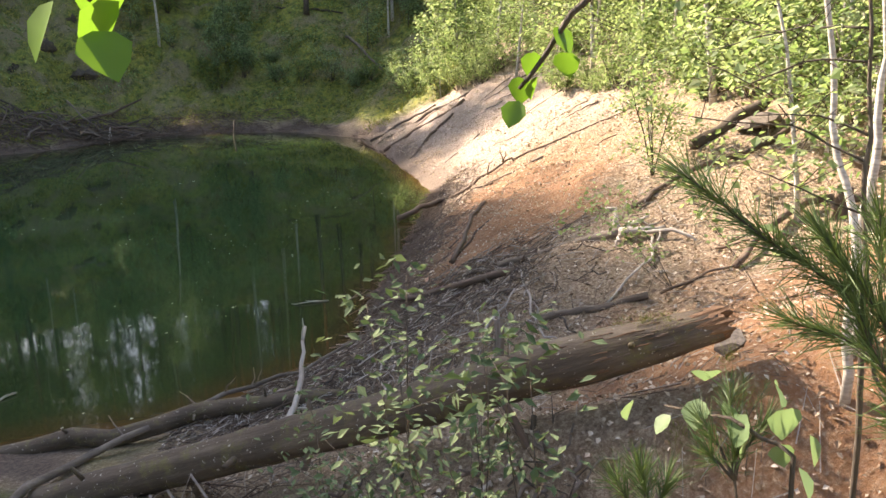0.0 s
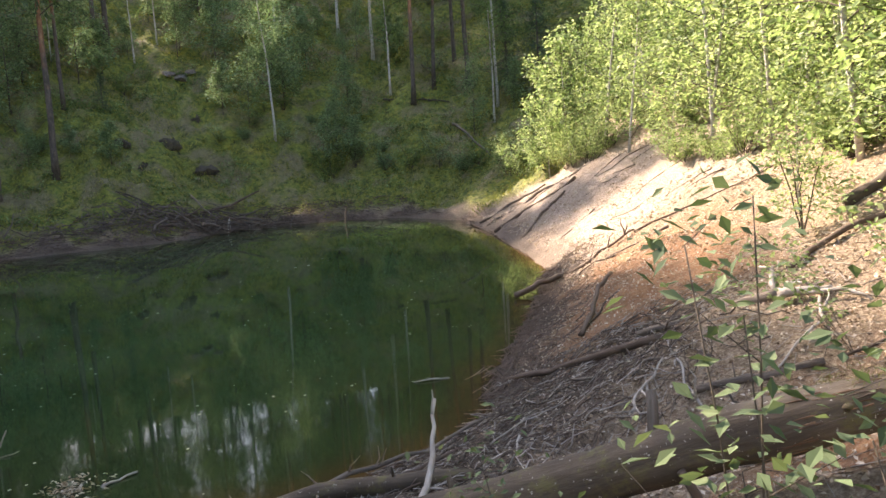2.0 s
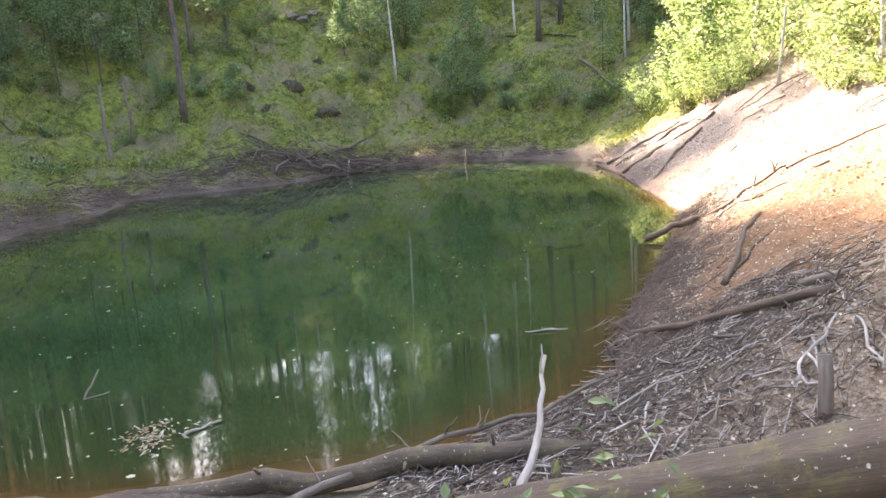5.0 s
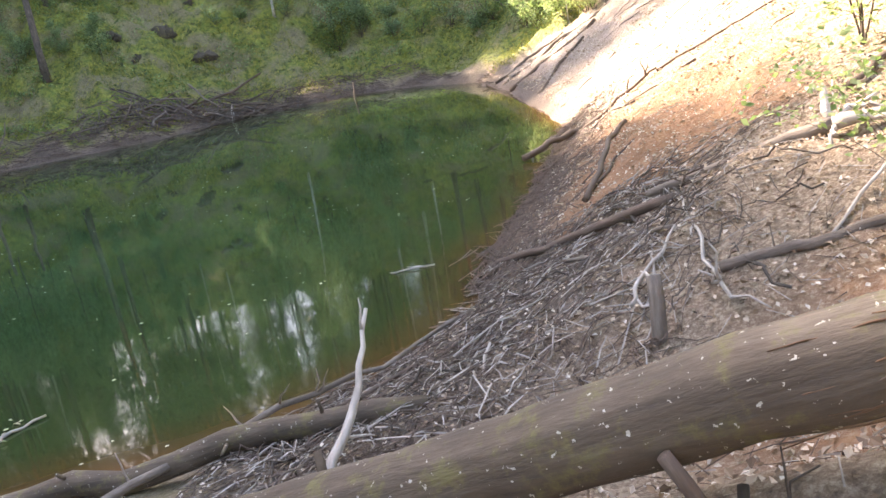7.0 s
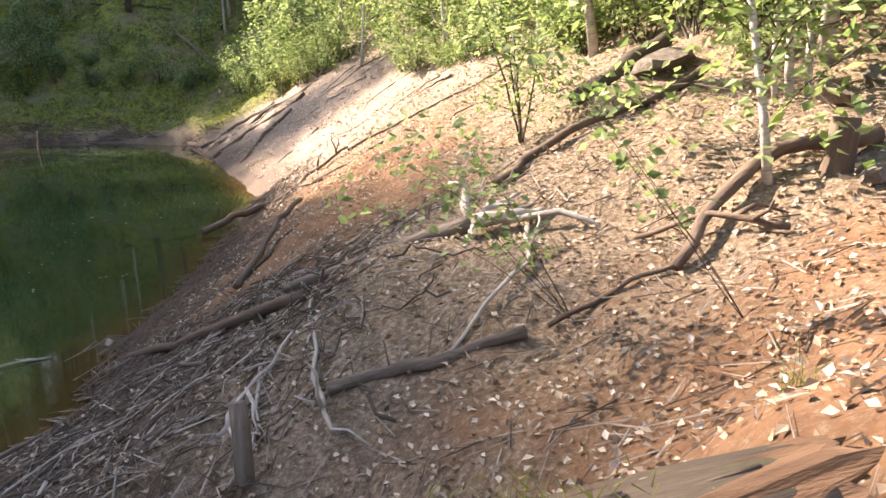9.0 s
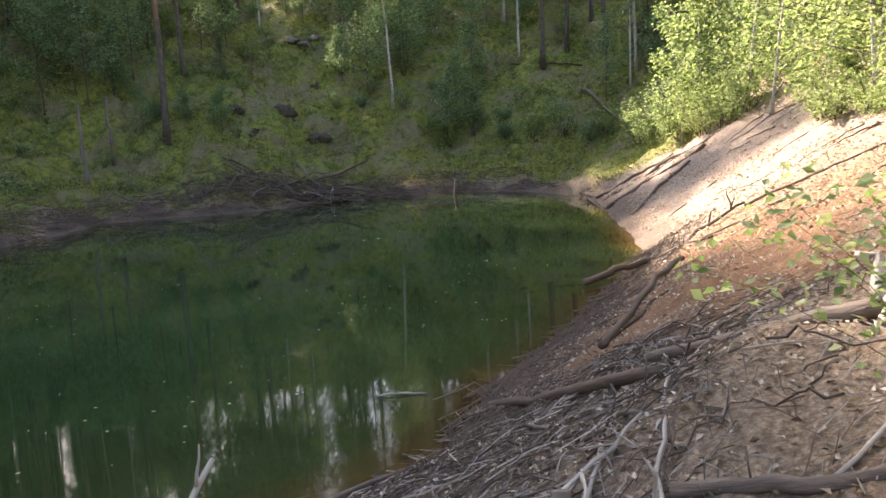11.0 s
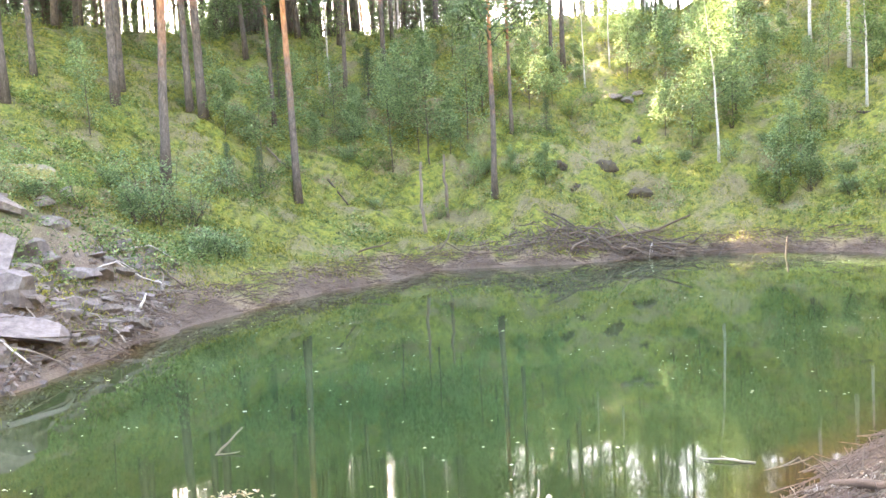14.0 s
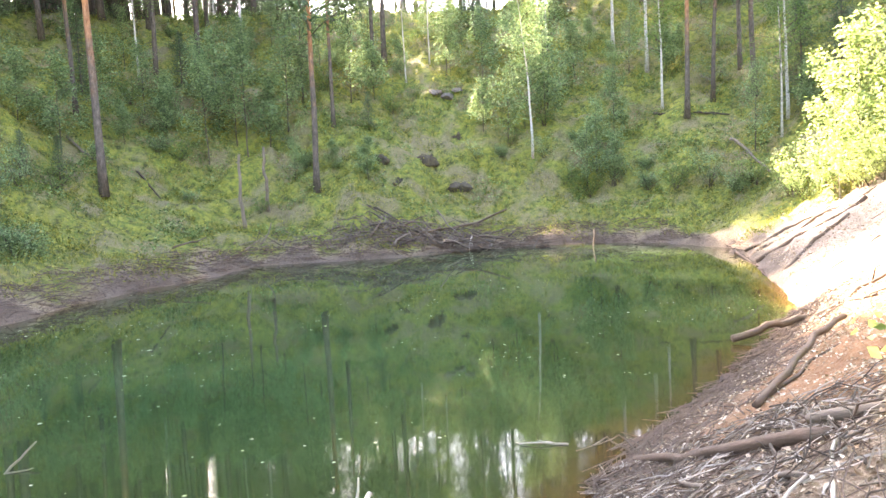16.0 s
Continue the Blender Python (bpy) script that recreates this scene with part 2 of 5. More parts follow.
M_CHIP = leaf_material("bark_chips", [(0.035, 0.025, 0.019), (0.08, 0.056, 0.042), (0.15, 0.112, 0.085), (0.26, 0.205, 0.16)], 0.0, 0.9)
M_FLOAT = leaf_material("floating_scum", [(0.30, 0.30, 0.22), (0.45, 0.42, 0.32), (0.34, 0.33, 0.16)], 0.0, 0.8)

# ---- the lie of the land: pond outline and bank profiles ----
SHORE = [(-7.68, 10.44), (-7.44, 12.24), (-7.08, 13.80), (-7.44, 15.60), (-7.32, 17.40), (-6.60, 19.56), (-5.76,
         22.56), (-4.56, 24.24), (-3.60, 26.88), (-2.64, 29.28), (-0.72, 29.28), (1.80, 29.04), (3.96, 30.00), (6.36, 31.20),
         (10.32, 30.36), (12.72, 28.32), (13.08, 25.20), (12.24, 22.32), (9.96, 17.04), (8.40, 13.44), (6.78, 11.40), (5.46,
         9.92), (4.04, 8.34), (3.12, 7.38), (2.40, 6.60), (1.92, 5.94), (1.24, 5.38), (0.60, 5.16), (-0.36, 4.92), (-1.02,
         4.86), (-1.68, 5.16), (-3.12, 5.64), (-5.04, 6.48), (-6.72, 8.16)]
# each anchor: x, y, height at 0.6, 1.8, 3.6, 6, 10.8 and 19.2 m from the water
LOG_A, LOG_B = (0.745, 0.24, 1.935), (-2.2, 4.02, 0.10)  # axis of the large fallen log
BANKS = [
    (-1.80, 3.60, 0.14, 0.36, 0.55, 0.74, 2.40, 6.24),
    (0.00, 2.40, 0.16, 0.40, 0.60, 0.94, 3.00, 6.48),
    (-0.10, 0.10, 0.14, 0.38, 0.60, 0.92, 2.80, 6.40),
    (2.00, 0.00, 0.19, 0.60, 1.38, 2.10, 4.32, 7.44),
    (2.64, 4.32, 0.36, 0.98, 1.92, 3.12, 5.40, 8.40),
    (5.04, 7.20, 0.36, 1.02, 1.98, 3.30, 5.64, 8.64),
    (9.00, 12.00, 0.42, 1.20, 2.34, 3.72, 6.00, 9.00),
    (12.60, 18.60, 0.46, 1.26, 2.46, 3.96, 6.24, 9.60),
    (14.40, 25.20, 0.36, 0.84, 1.92, 3.80, 8.00, 14.80),
    (10.20, 33.00, 0.34, 0.78, 1.92, 3.90, 8.20, 15.60),
    (3.60, 33.00, 0.38, 0.90, 1.92, 3.80, 7.60, 13.40),
    (-2.40, 32.40, 0.26, 0.60, 1.14, 2.40, 6.60, 13.00),
    (-6.60, 25.80, 0.30, 0.60, 1.02, 1.92, 5.60, 12.00),
    (-9.60, 18.00, 0.30, 0.74, 1.56, 3.12, 6.24, 10.60),
    (-10.20, 12.00, 0.42, 1.14, 2.28, 3.72, 6.72, 10.08),
    (-7.20, 6.00, 0.30, 0.72, 1.20, 1.92, 4.32, 7.80),
]


def shore_distance(x, y):
    """Distance to the water's edge, positive on land. Arrays or numbers."""
    x, y = np.atleast_1d(np.asarray(x, float)), np.atleast_1d(np.asarray(y, float))
    best, inside = np.full(x.shape, 1e9), np.zeros(x.shape, bool)
    for (ax, ay), (bx, by) in zip(SHORE, SHORE[1:] + SHORE[:1]):
        dx, dy = bx - ax, by - ay
        k = np.clip(((x - ax) * dx + (y - ay) * dy) / (dx * dx + dy * dy), 0, 1)
        best = np.minimum(best, np.hypot(x - ax - k * dx, y - ay - k * dy))
        cross = (ay > y) != (by > y)
        inside ^= cross & (x < ax + (y - ay) * dx / (dy if dy else 1e-9))
    return np.where(inside, -best, best)


def ripple(x, y):
    """Gentle unevenness of the ground."""
    return (np.sin(1.7 * x + 0.6 * np.sin(1.1 * y)) * np.sin(1.3 * y + 0.8 * np.sin(0.9 * x)) * 0.6
            + np.sin(4.3 * x + 1.9 * y) * np.sin(3.7 * y - 1.2 * x) * 0.3 + np.sin(9.1 * x - 5.2 * y) * np.sin(8.3 * y + 3.1 * x) * 0.14)


def lattice(x, y, seed):
    """Smooth value noise, -1 to 1."""
    rs = np.random.RandomState(seed)
    table = rs.uniform(-1, 1, (256, 256))
    i, j = np.floor(x).astype(int), np.floor(y).astype(int)
    u, v = x - i, y - j
    u, v = u * u * (3 - 2 * u), v * v * (3 - 2 * v)
    a, b = table[i % 256, j % 256], table[(i + 1) % 256, j % 256]
    c, d = table[i % 256, (j + 1) % 256], table[(i + 1) % 256, (j + 1) % 256]
    return (a * (1 - u) + b * u) * (1 - v) + (c * (1 - u) + d * u) * v


def smooth(x, a, b):
    k = np.clip((x - a) / (b - a), 0, 1)
    return k * k * (3 - 2 * k)


def near_bank(x, y):
    """1 on the bare bank that the camera stands on, 0 on the mossy ones."""
    return smooth(x - (0.55 * y - 3.4), -0.8, 0.8) * smooth(x, -5.5, -4.0) * (1 - smooth(y + 0.25 * x + 0.8 * np.sin(x * 1.3), 25.2, 27.0))


def height(x, y):
    """Height of the ground over the water at a place. Arrays or numbers."""
    x, y = np.atleast_1d(np.asarray(x, float)), np.atleast_1d(np.asarray(y, float))
    d = shore_distance(x, y)
    wild = 1 - near_bank(x, y)
    d = d + wild * (lattice(x * 0.8, y * 0.8, 31) * 0.38 + lattice(x * 2.3, y * 2.3, 32) * 0.16) + (1 - wild) * (lattice(x * 1.4, y * 1.4, 33) * 0.10 + lattice(x * 4.5, y * 4.5, 34) * 0.06)
    marks = (0, 0.6, 1.8, 3.6, 6, 10.8, 19.2, 60, 400)
    total, weights = np.zeros(x.shape), np.zeros(x.shape)
    for ax, ay, *hs in BANKS:
        w = 1 / (0.8 + (x - ax) ** 2 + (y - ay) ** 2) ** 1.6
        total += w * np.interp(d, marks, (0, *hs, hs[-1] + 3.5, hs[-1] + 20))
        weights += w
    z = total / weights
    z = z - 8 * np.exp(-((x - 0.6) / 1.9) ** 2) * np.clip((y - 52) / 20, 0, 1)
    rough = np.interp(d, (0, 0.6, 3, 12, 60), (0.0, 0.025, 0.05, 0.22, 0.5))
    z = z + 0.30 * np.exp(-((x - 1.25) ** 2 + (y + 0.05) ** 2) / 0.5)
    k = np.clip(((x - LOG_A[0]) * (LOG_B[0] - LOG_A[0]) + (y - LOG_A[1]) * (LOG_B[1] - LOG_A[1])) / ((LOG_B[0] - LOG_A[0]) ** 2 + (LOG_B[1] - LOG_A[1]) ** 2), -0.05, 1)
    bed = LOG_A[2] + k * (LOG_B[2] - LOG_A[2]) - 0.34
    off = (x - LOG_A[0] - k * (LOG_B[0] - LOG_A[0])) ** 2 + (y - LOG_A[1] - k * (LOG_B[1] - LOG_A[1])) ** 2
    z = z + np.maximum(bed - z, 0) * np.exp(-off / 0.22)
    bank = near_bank(x, y)
    bumps = lattice(x * 1.1, y * 1.1, 2) * 0.05 * smooth(d, 0.5, 2) * smooth(np.hypot(x, y), 3, 6) + lattice(x * 3, y * 3, 3) * 0.035 + lattice(x * 7, y * 7, 4) * 0.018
    hummock = lattice(x * 0.7, y * 0.7, 5) * 0.42 + lattice(x * 1.7, y * 1.7, 25) * 0.20 + lattice(x * 3.4, y * 3.4, 6) * 0.09
    bumps = smooth(d, -0.1, 0.35) * bank * bumps + (1 - bank) * smooth(d, 0.3, 3.5) * np.abs(hummock) * smooth(90 - d, 0, 20)
    return np.where(d > 0, z + ripple(x, y) * rough, np.maximum(-2.2, d * 0.45)) + bumps


def ground_z(x, y):
    return float(height(x, y)[0])


# ---- building blocks ----
def mesh_of(name, verts, faces, mat, smooth=True):
    me = bpy.data.meshes.new(name)
    me.from_pydata([tuple(v) for v in verts], [], faces)
    me.materials.append(mat)
    if smooth:
        me.polygons.foreach_set("use_smooth", [True] * len(me.polygons))
    return me


def part(name, geometry, mat, parent, label="", smooth=True):
    """One mesh object under a thing or a part."""
    ob = new(name, mesh_of(name, *geometry, mat, smooth))
    ob.parent = parent
    return tagged(ob, label)


def thing(name, label, category, group="", kind="", at=None):
    ob = new(name)
    ob.empty_display_size = 0.2
    if at is not None:
        ob.matrix_basis = at
    return tagged(ob, label, category, group, kind)


def solid(name, geometry, mat, label, category, group="", kind="", at=None, smooth=True):
    """A thing that is one mesh."""
    ob = new(name, mesh_of(name, *geometry, mat, smooth))
    if at is not None:
        ob.matrix_basis = at
    return tagged(ob, label, category, group, kind)


def join(*geometries):
    verts, faces = [], []
    for v, f in geometries:
        n = len(verts)
        verts.extend(v)
        faces.extend([tuple(i + n for i in q) for q in f])
    return verts, faces


def tube(points, radii, sides=8, uneven=0.08, seed=0, caps=True):
    """A limb of round, slightly uneven section along a line of points."""
    rnd = random.Random(seed)
    pts = [Vector(p) for p in points]
    verts, faces = [], []
    ref = Vector((0.31, 0.17, 0.93)).normalized()
    if abs((pts[-1] - pts[0]).normalized().dot(ref)) > 0.93:
        ref = Vector((1, 0.1, 0))
    bulge = [1 + rnd.uniform(-uneven, uneven) for _ in range(sides)]
    for i, p in enumerate(pts):
        d = (pts[min(i + 1, len(pts) - 1)] - pts[max(i - 1, 0)]).normalized()
        a = d.cross(ref).normalized()
        b = d.cross(a)
        for k in range(sides):
            w = 2 * math.pi * k / sides
            r = radii[i] * bulge[k] * (1 + rnd.uniform(-uneven, uneven) * 0.5)
            verts.append(p + (a * math.cos(w) + b * math.sin(w)) * r)
    for i in range(len(pts) - 1):
        for k in range(sides):
            j = (k + 1) % sides
            faces.append((i * sides + k, i * sides + j, (i + 1) * sides + j, (i + 1) * sides + k))
    if caps:
        faces.append(tuple(range(sides))[::-1])
        faces.append(tuple(range((len(pts) - 1) * sides, len(pts) * sides)))
    return verts, faces


def bend(a, b, n, wobble, seed, sag=0.0):
    """n + 1 points from a to b, wavering."""
    rnd = random.Random(seed)
    a, b = Vector(a), Vector(b)
    length = (b - a).length
    out, drift = [], Vector((0, 0, 0))
    for i in range(n + 1):
        k = i / n
        if 0 < i < n:
            drift = drift * 0.6 + Vector((rnd.gauss(0, 1), rnd.gauss(0, 1), rnd.gauss(0, 0.7))) * wobble * length
        p = a.lerp(b, k) + drift * math.sin(math.pi * k) ** 0.5
        p.z -= sag * length * math.sin(math.pi * k)
        out.append(p)
    return out


def taper(r0, r1, n):
    return [r0 + (r1 - r0) * i / n for i in range(n + 1)]


def leaves(spots, size, seed, slim=0.55, fold=0.25, droop=0.3):
    """Small folded leaves, four points each, one at every spot."""
    rs = np.random.RandomState(seed)
    spots = np.asarray(spots, float)
    n = len(spots)
    az = rs.uniform(0, 2 * np.pi, n)
    along = np.stack([np.cos(az), np.sin(az), rs.normal(-droop, 0.45, n)], -1)
    along /= np.linalg.norm(along, axis=1)[:, None]
    side = np.cross(along, rs.normal(0, 1, (n, 3)) * 0.5 + [0, 0, 1])
    side /= np.linalg.norm(side, axis=1)[:, None] + 1e-9
    up = np.cross(side, along)
    s = (size * rs.uniform(0.65, 1.35, n))[:, None]
    v = np.stack([spots, spots + s * (0.45 * along + 0.5 * slim * side + fold * 0.3 * up), spots + s * along,
                  spots + s * (0.45 * along - 0.5 * slim * side + fold * 0.3 * up)], 1).reshape(-1, 3)
    return v.tolist(), [(4 * i, 4 * i + 1, 4 * i + 2, 4 * i + 3) for i in range(n)]


def blades(spots, length, width, seed, spread=0.6, up=1.0):
    """Slim upright blades, one triangle each."""
    rs = np.random.RandomState(seed)
    spots = np.asarray(spots, float)
    n = len(spots)
    d = rs.normal(0, spread, (n, 3)) + [0, 0, up]
    d /= np.linalg.norm(d, axis=1)[:, None]
    side = np.cross(d, rs.normal(0, 1, (n, 3)))
    side /= np.linalg.norm(side, axis=1)[:, None] + 1e-9
    s = (length * rs.uniform(0.5, 1.3, n))[:, None]
    v = np.stack([spots - side * width, spots + side * width, spots + d * s], 1).reshape(-1, 3)
    return v.tolist(), [(3 * i, 3 * i + 1, 3 * i + 2) for i in range(n)]


def spots_on(points, per, reach, seed):
    """per spots scattered round each of the points."""
    rs = np.random.RandomState(seed)
    p = np.repeat(np.asarray([tuple(q) for q in points], float), per, axis=0)
    return p + rs.normal(0, reach, p.shape)


def stone(seed, size, flat=0.6, cuts=9):
    """An angular broken stone: a block cut by several planes."""
    rnd = random.Random(seed)
    bm = bmesh.new()
    bmesh.ops.create_cube(bm, size=1.0)
    bmesh.ops.subdivide_edges(bm, edges=bm.edges[:], cuts=1, use_grid_fill=True)
    for v in bm.verts:
        v.co = Vector(v.co) * (1.0 + rnd.uniform(-0.16, 0.16)) + Vector([rnd.uniform(-0.06, 0.06) for _ in range(3)])
    for _ in range(cuts):
        n = Vector([rnd.gauss(0, 1) for _ in range(3)]).normalized()
        cut = bmesh.ops.bisect_plane(bm, geom=bm.verts[:] + bm.edges[:] + bm.faces[:], plane_co=n * rnd.uniform(0.34, 0.5), plane_no=n, clear_outer=True)
        edges = [e for e in cut["geom_cut"] if isinstance(e, bmesh.types.BMEdge)]
        if edges:
            bmesh.ops.contextual_create(bm, geom=edges)
    bmesh.ops.scale(bm, vec=(size, size * rnd.uniform(0.6, 0.9), size * flat), verts=bm.verts[:])
    bm.verts.index_update()
    out = [v.co.copy() for v in bm.verts], [tuple(v.index for v in f.verts) for f in bm.faces]
    bm.free()
    return out


def upright(x, y, turn=0.0, lean=(0, 0), size=1.0, sink=0.05):
    """A pose on the ground at x, y."""
    return pose(x, y, ground_z(x, y) - sink, lean[0], lean[1], turn) @ Matrix.Scale(size, 4)


# ---- trees and bushes ----
def make_pine(seed, tall, girth, group, label, dead_low=True):
    rnd = random.Random(seed)
    t = thing("pine_tree", label, "tree", group)
    n = 12
    lx, ly = rnd.gauss(0, 0.02) * tall, rnd.gauss(0, 0.02) * tall
    line = [Vector((lx * (i / n) ** 2 + rnd.gauss(0, 0.012), ly * (i / n) ** 2 + rnd.gauss(0, 0.012), tall * i / n)) for i in range(n + 1)]
    part("trunk", tube(line, [girth * (1.25 if i == 0 else 1 - 0.75 * i / n) for i in range(n + 1)], 10, 0.06, seed), M_PINE, t)
    limbs, tips = [], []
    for i in range(34):
        z = tall * rnd.uniform(0.42, 0.98)
        w, r = rnd.uniform(0, 6.28), tall * 0.16 * (1.25 - z / tall) + 0.35
        base = line[min(n, int(z / tall * n))].copy()
        base.z = z
        end = base + Vector((math.cos(w) * r, math.sin(w) * r, r * rnd.uniform(0.0, 0.5)))
        pts = bend(base, end, 3, 0.05, seed * 31 + i)
        limbs.append(tube(pts, taper(girth * 0.22, 0.012, 3), 4, 0.0, i, False))
        tips += pts[1:] + [pts[-1] + Vector((rnd.gauss(0, 0.3), rnd.gauss(0, 0.3), 0.2)) for _ in range(3)]
    if dead_low:
        for i in range(14):
            z, w = tall * rnd.uniform(0.08, 0.5), rnd.uniform(0, 6.28)
            base = line[int(z / tall * n)].copy()
            base.z = z
            limbs.append(tube([base, base + Vector((math.cos(w), math.sin(w), rnd.uniform(-0.4, 0.3))) * rnd.uniform(0.25, 1.0)], [0.018, 0.004], 3, 0, i, False))
    tagged(part("branchwork", join(*limbs), M_TWIG, t), kind="stuff")
    part("crown", blades(spots_on(tips, 17, 0.34, seed), 0.46, 0.046, seed, 0.9, 0.35), M_NEEDLE, t, smooth=False)
    return t


def make_birch(seed, tall, girth, group, label, mat=None, leafy=2600, low=0.3, leaf=0.085, bark=None, name="birch_tree"):
    rnd = random.Random(seed)
    t = thing(name, label, "tree", group)
    n = 10
    dx, dy = rnd.gauss(0, 0.05), rnd.gauss(0, 0.05)
    line = [Vector((dx * tall * (i / n) ** 2 + rnd.gauss(0, 0.012), dy * tall * (i / n) ** 2 + rnd.gauss(0, 0.012), tall * i / n)) for i in range(n + 1)]
    part("trunk", tube(line, [girth * (1.2 if i == 0 else 1 - 0.85 * i / n) for i in range(n + 1)], 9, 0.05, seed), bark or M_BIRCH, t)
    limbs, tips = [], []
    for i in range(24):
        k = low + (0.97 - low) * (i + rnd.random()) / 24
        base = line[int(k * n)].lerp(line[min(n, int(k * n) + 1)], k * n % 1)
        w, r = rnd.uniform(0, 6.28), tall * 0.24 * (1.1 - k) + 0.15
        end = base + Vector((math.cos(w) * r, math.sin(w) * r, r * rnd.uniform(0.2, 0.9)))
        pts = bend(base, end, 4, 0.06, seed * 17 + i, -0.08)
        limbs.append(tube(pts, taper(max(0.008, girth * 0.25), 0.004, 4), 4, 0, i, False))
        tips += pts[1:]
        for _ in range(3):
            s = pts[rnd.randint(1, 4)]
            e = s + Vector((rnd.gauss(0, 0.35), rnd.gauss(0, 0.35), rnd.uniform(-0.4, 0.25))) * r * 0.6
            limbs.append(tube([s, e], [0.006, 0.003], 3, 0, 0, False))
            tips += [s.lerp(e, 0.5), e]
    tagged(part("branchwork", join(*limbs), M_TWIG, t), kind="stuff")
    per = max(1, leafy // len(tips))
    part("crown", leaves(spots_on(tips, per, 0.02 * tall + 0.06, seed), leaf, seed), mat or M_LEAF, t, smooth=False)
    return t


def make_spruce(seed, tall, girth, group, label):
    rnd = random.Random(seed)
    t = thing("spruce_tree", label, "tree", group)
    line = [Vector((0, 0, tall * i / 8)) for i in range(9)]
    part("trunk", tube(line, taper(girth, 0.01, 8), 8, 0.06, seed), M_TWIG, t)
    limbs, tips = [], []
    rows = int(tall * 4.5)
    for j in range(rows):
        z = tall * (0.08 + 0.9 * j / rows)
        for i in range(6):
            w, r = rnd.uniform(0, 6.28), (tall - z) * 0.26 * rnd.uniform(0.7, 1.2) + 0.08
            base = Vector((0, 0, z))
            pts = bend(base, base + Vector((math.cos(w) * r, math.sin(w) * r, -r * rnd.uniform(0.0, 0.35))), 4, 0.03, seed + i + j * 7)
            limbs.append(tube([pts[0], pts[-1]], [0.012, 0.003], 3, 0, 0, False))
            tips += pts[1:]
    tagged(part("branchwork", join(*limbs), M_TWIG, t), kind="stuff")
    part("crown", blades(spots_on(tips, 9, 0.05, seed), 0.13, 0.012, seed, 0.9, 0.0), M_SPRUCE, t, smooth=False)
    return t


def make_bush(seed, tall, wide, group, label, mat, count, leaf=0.07, stems=9, name="bush", slim=0.55):
    rnd = random.Random(seed)
    t = thing(name, label, "bush", group)
    limbs, tips = [], []
    for i in range(stems):
        w, r = rnd.uniform(0, 6.28), wide * rnd.uniform(0.2, 0.6)
        pts = bend((rnd.gauss(0, 0.05), rnd.gauss(0, 0.05), 0), (math.cos(w) * r, math.sin(w) * r, tall * rnd.uniform(0.5, 1.0)), 6, 0.04, seed * 13 + i)
        limbs.append(tube(pts, taper(0.012, 0.003, 6), 4, 0, i, False))
        tips += pts[2:]
        for _ in range(4):
            s = pts[rnd.randint(2, 6)]
            e = s + Vector((rnd.gauss(0, 0.3), rnd.gauss(0, 0.3), rnd.uniform(0, 0.3))) * wide * 0.5
            limbs.append(tube([s, e], [0.005, 0.002], 3, 0, 0, False))
            tips += [s.lerp(e, 0.5), e]
    tagged(part("branchwork", join(*limbs), M_TWIG, t), kind="stuff")
    part("foliage", leaves(spots_on(tips, max(1, count // len(tips)), wide * 0.05, seed), leaf, seed, slim), mat, t, smooth=False)
    return t



# ---- ground, pond ----
def steps(*runs):
    return np.concatenate([np.arange(a, b - 1e-6, s) for a, b, s in runs])


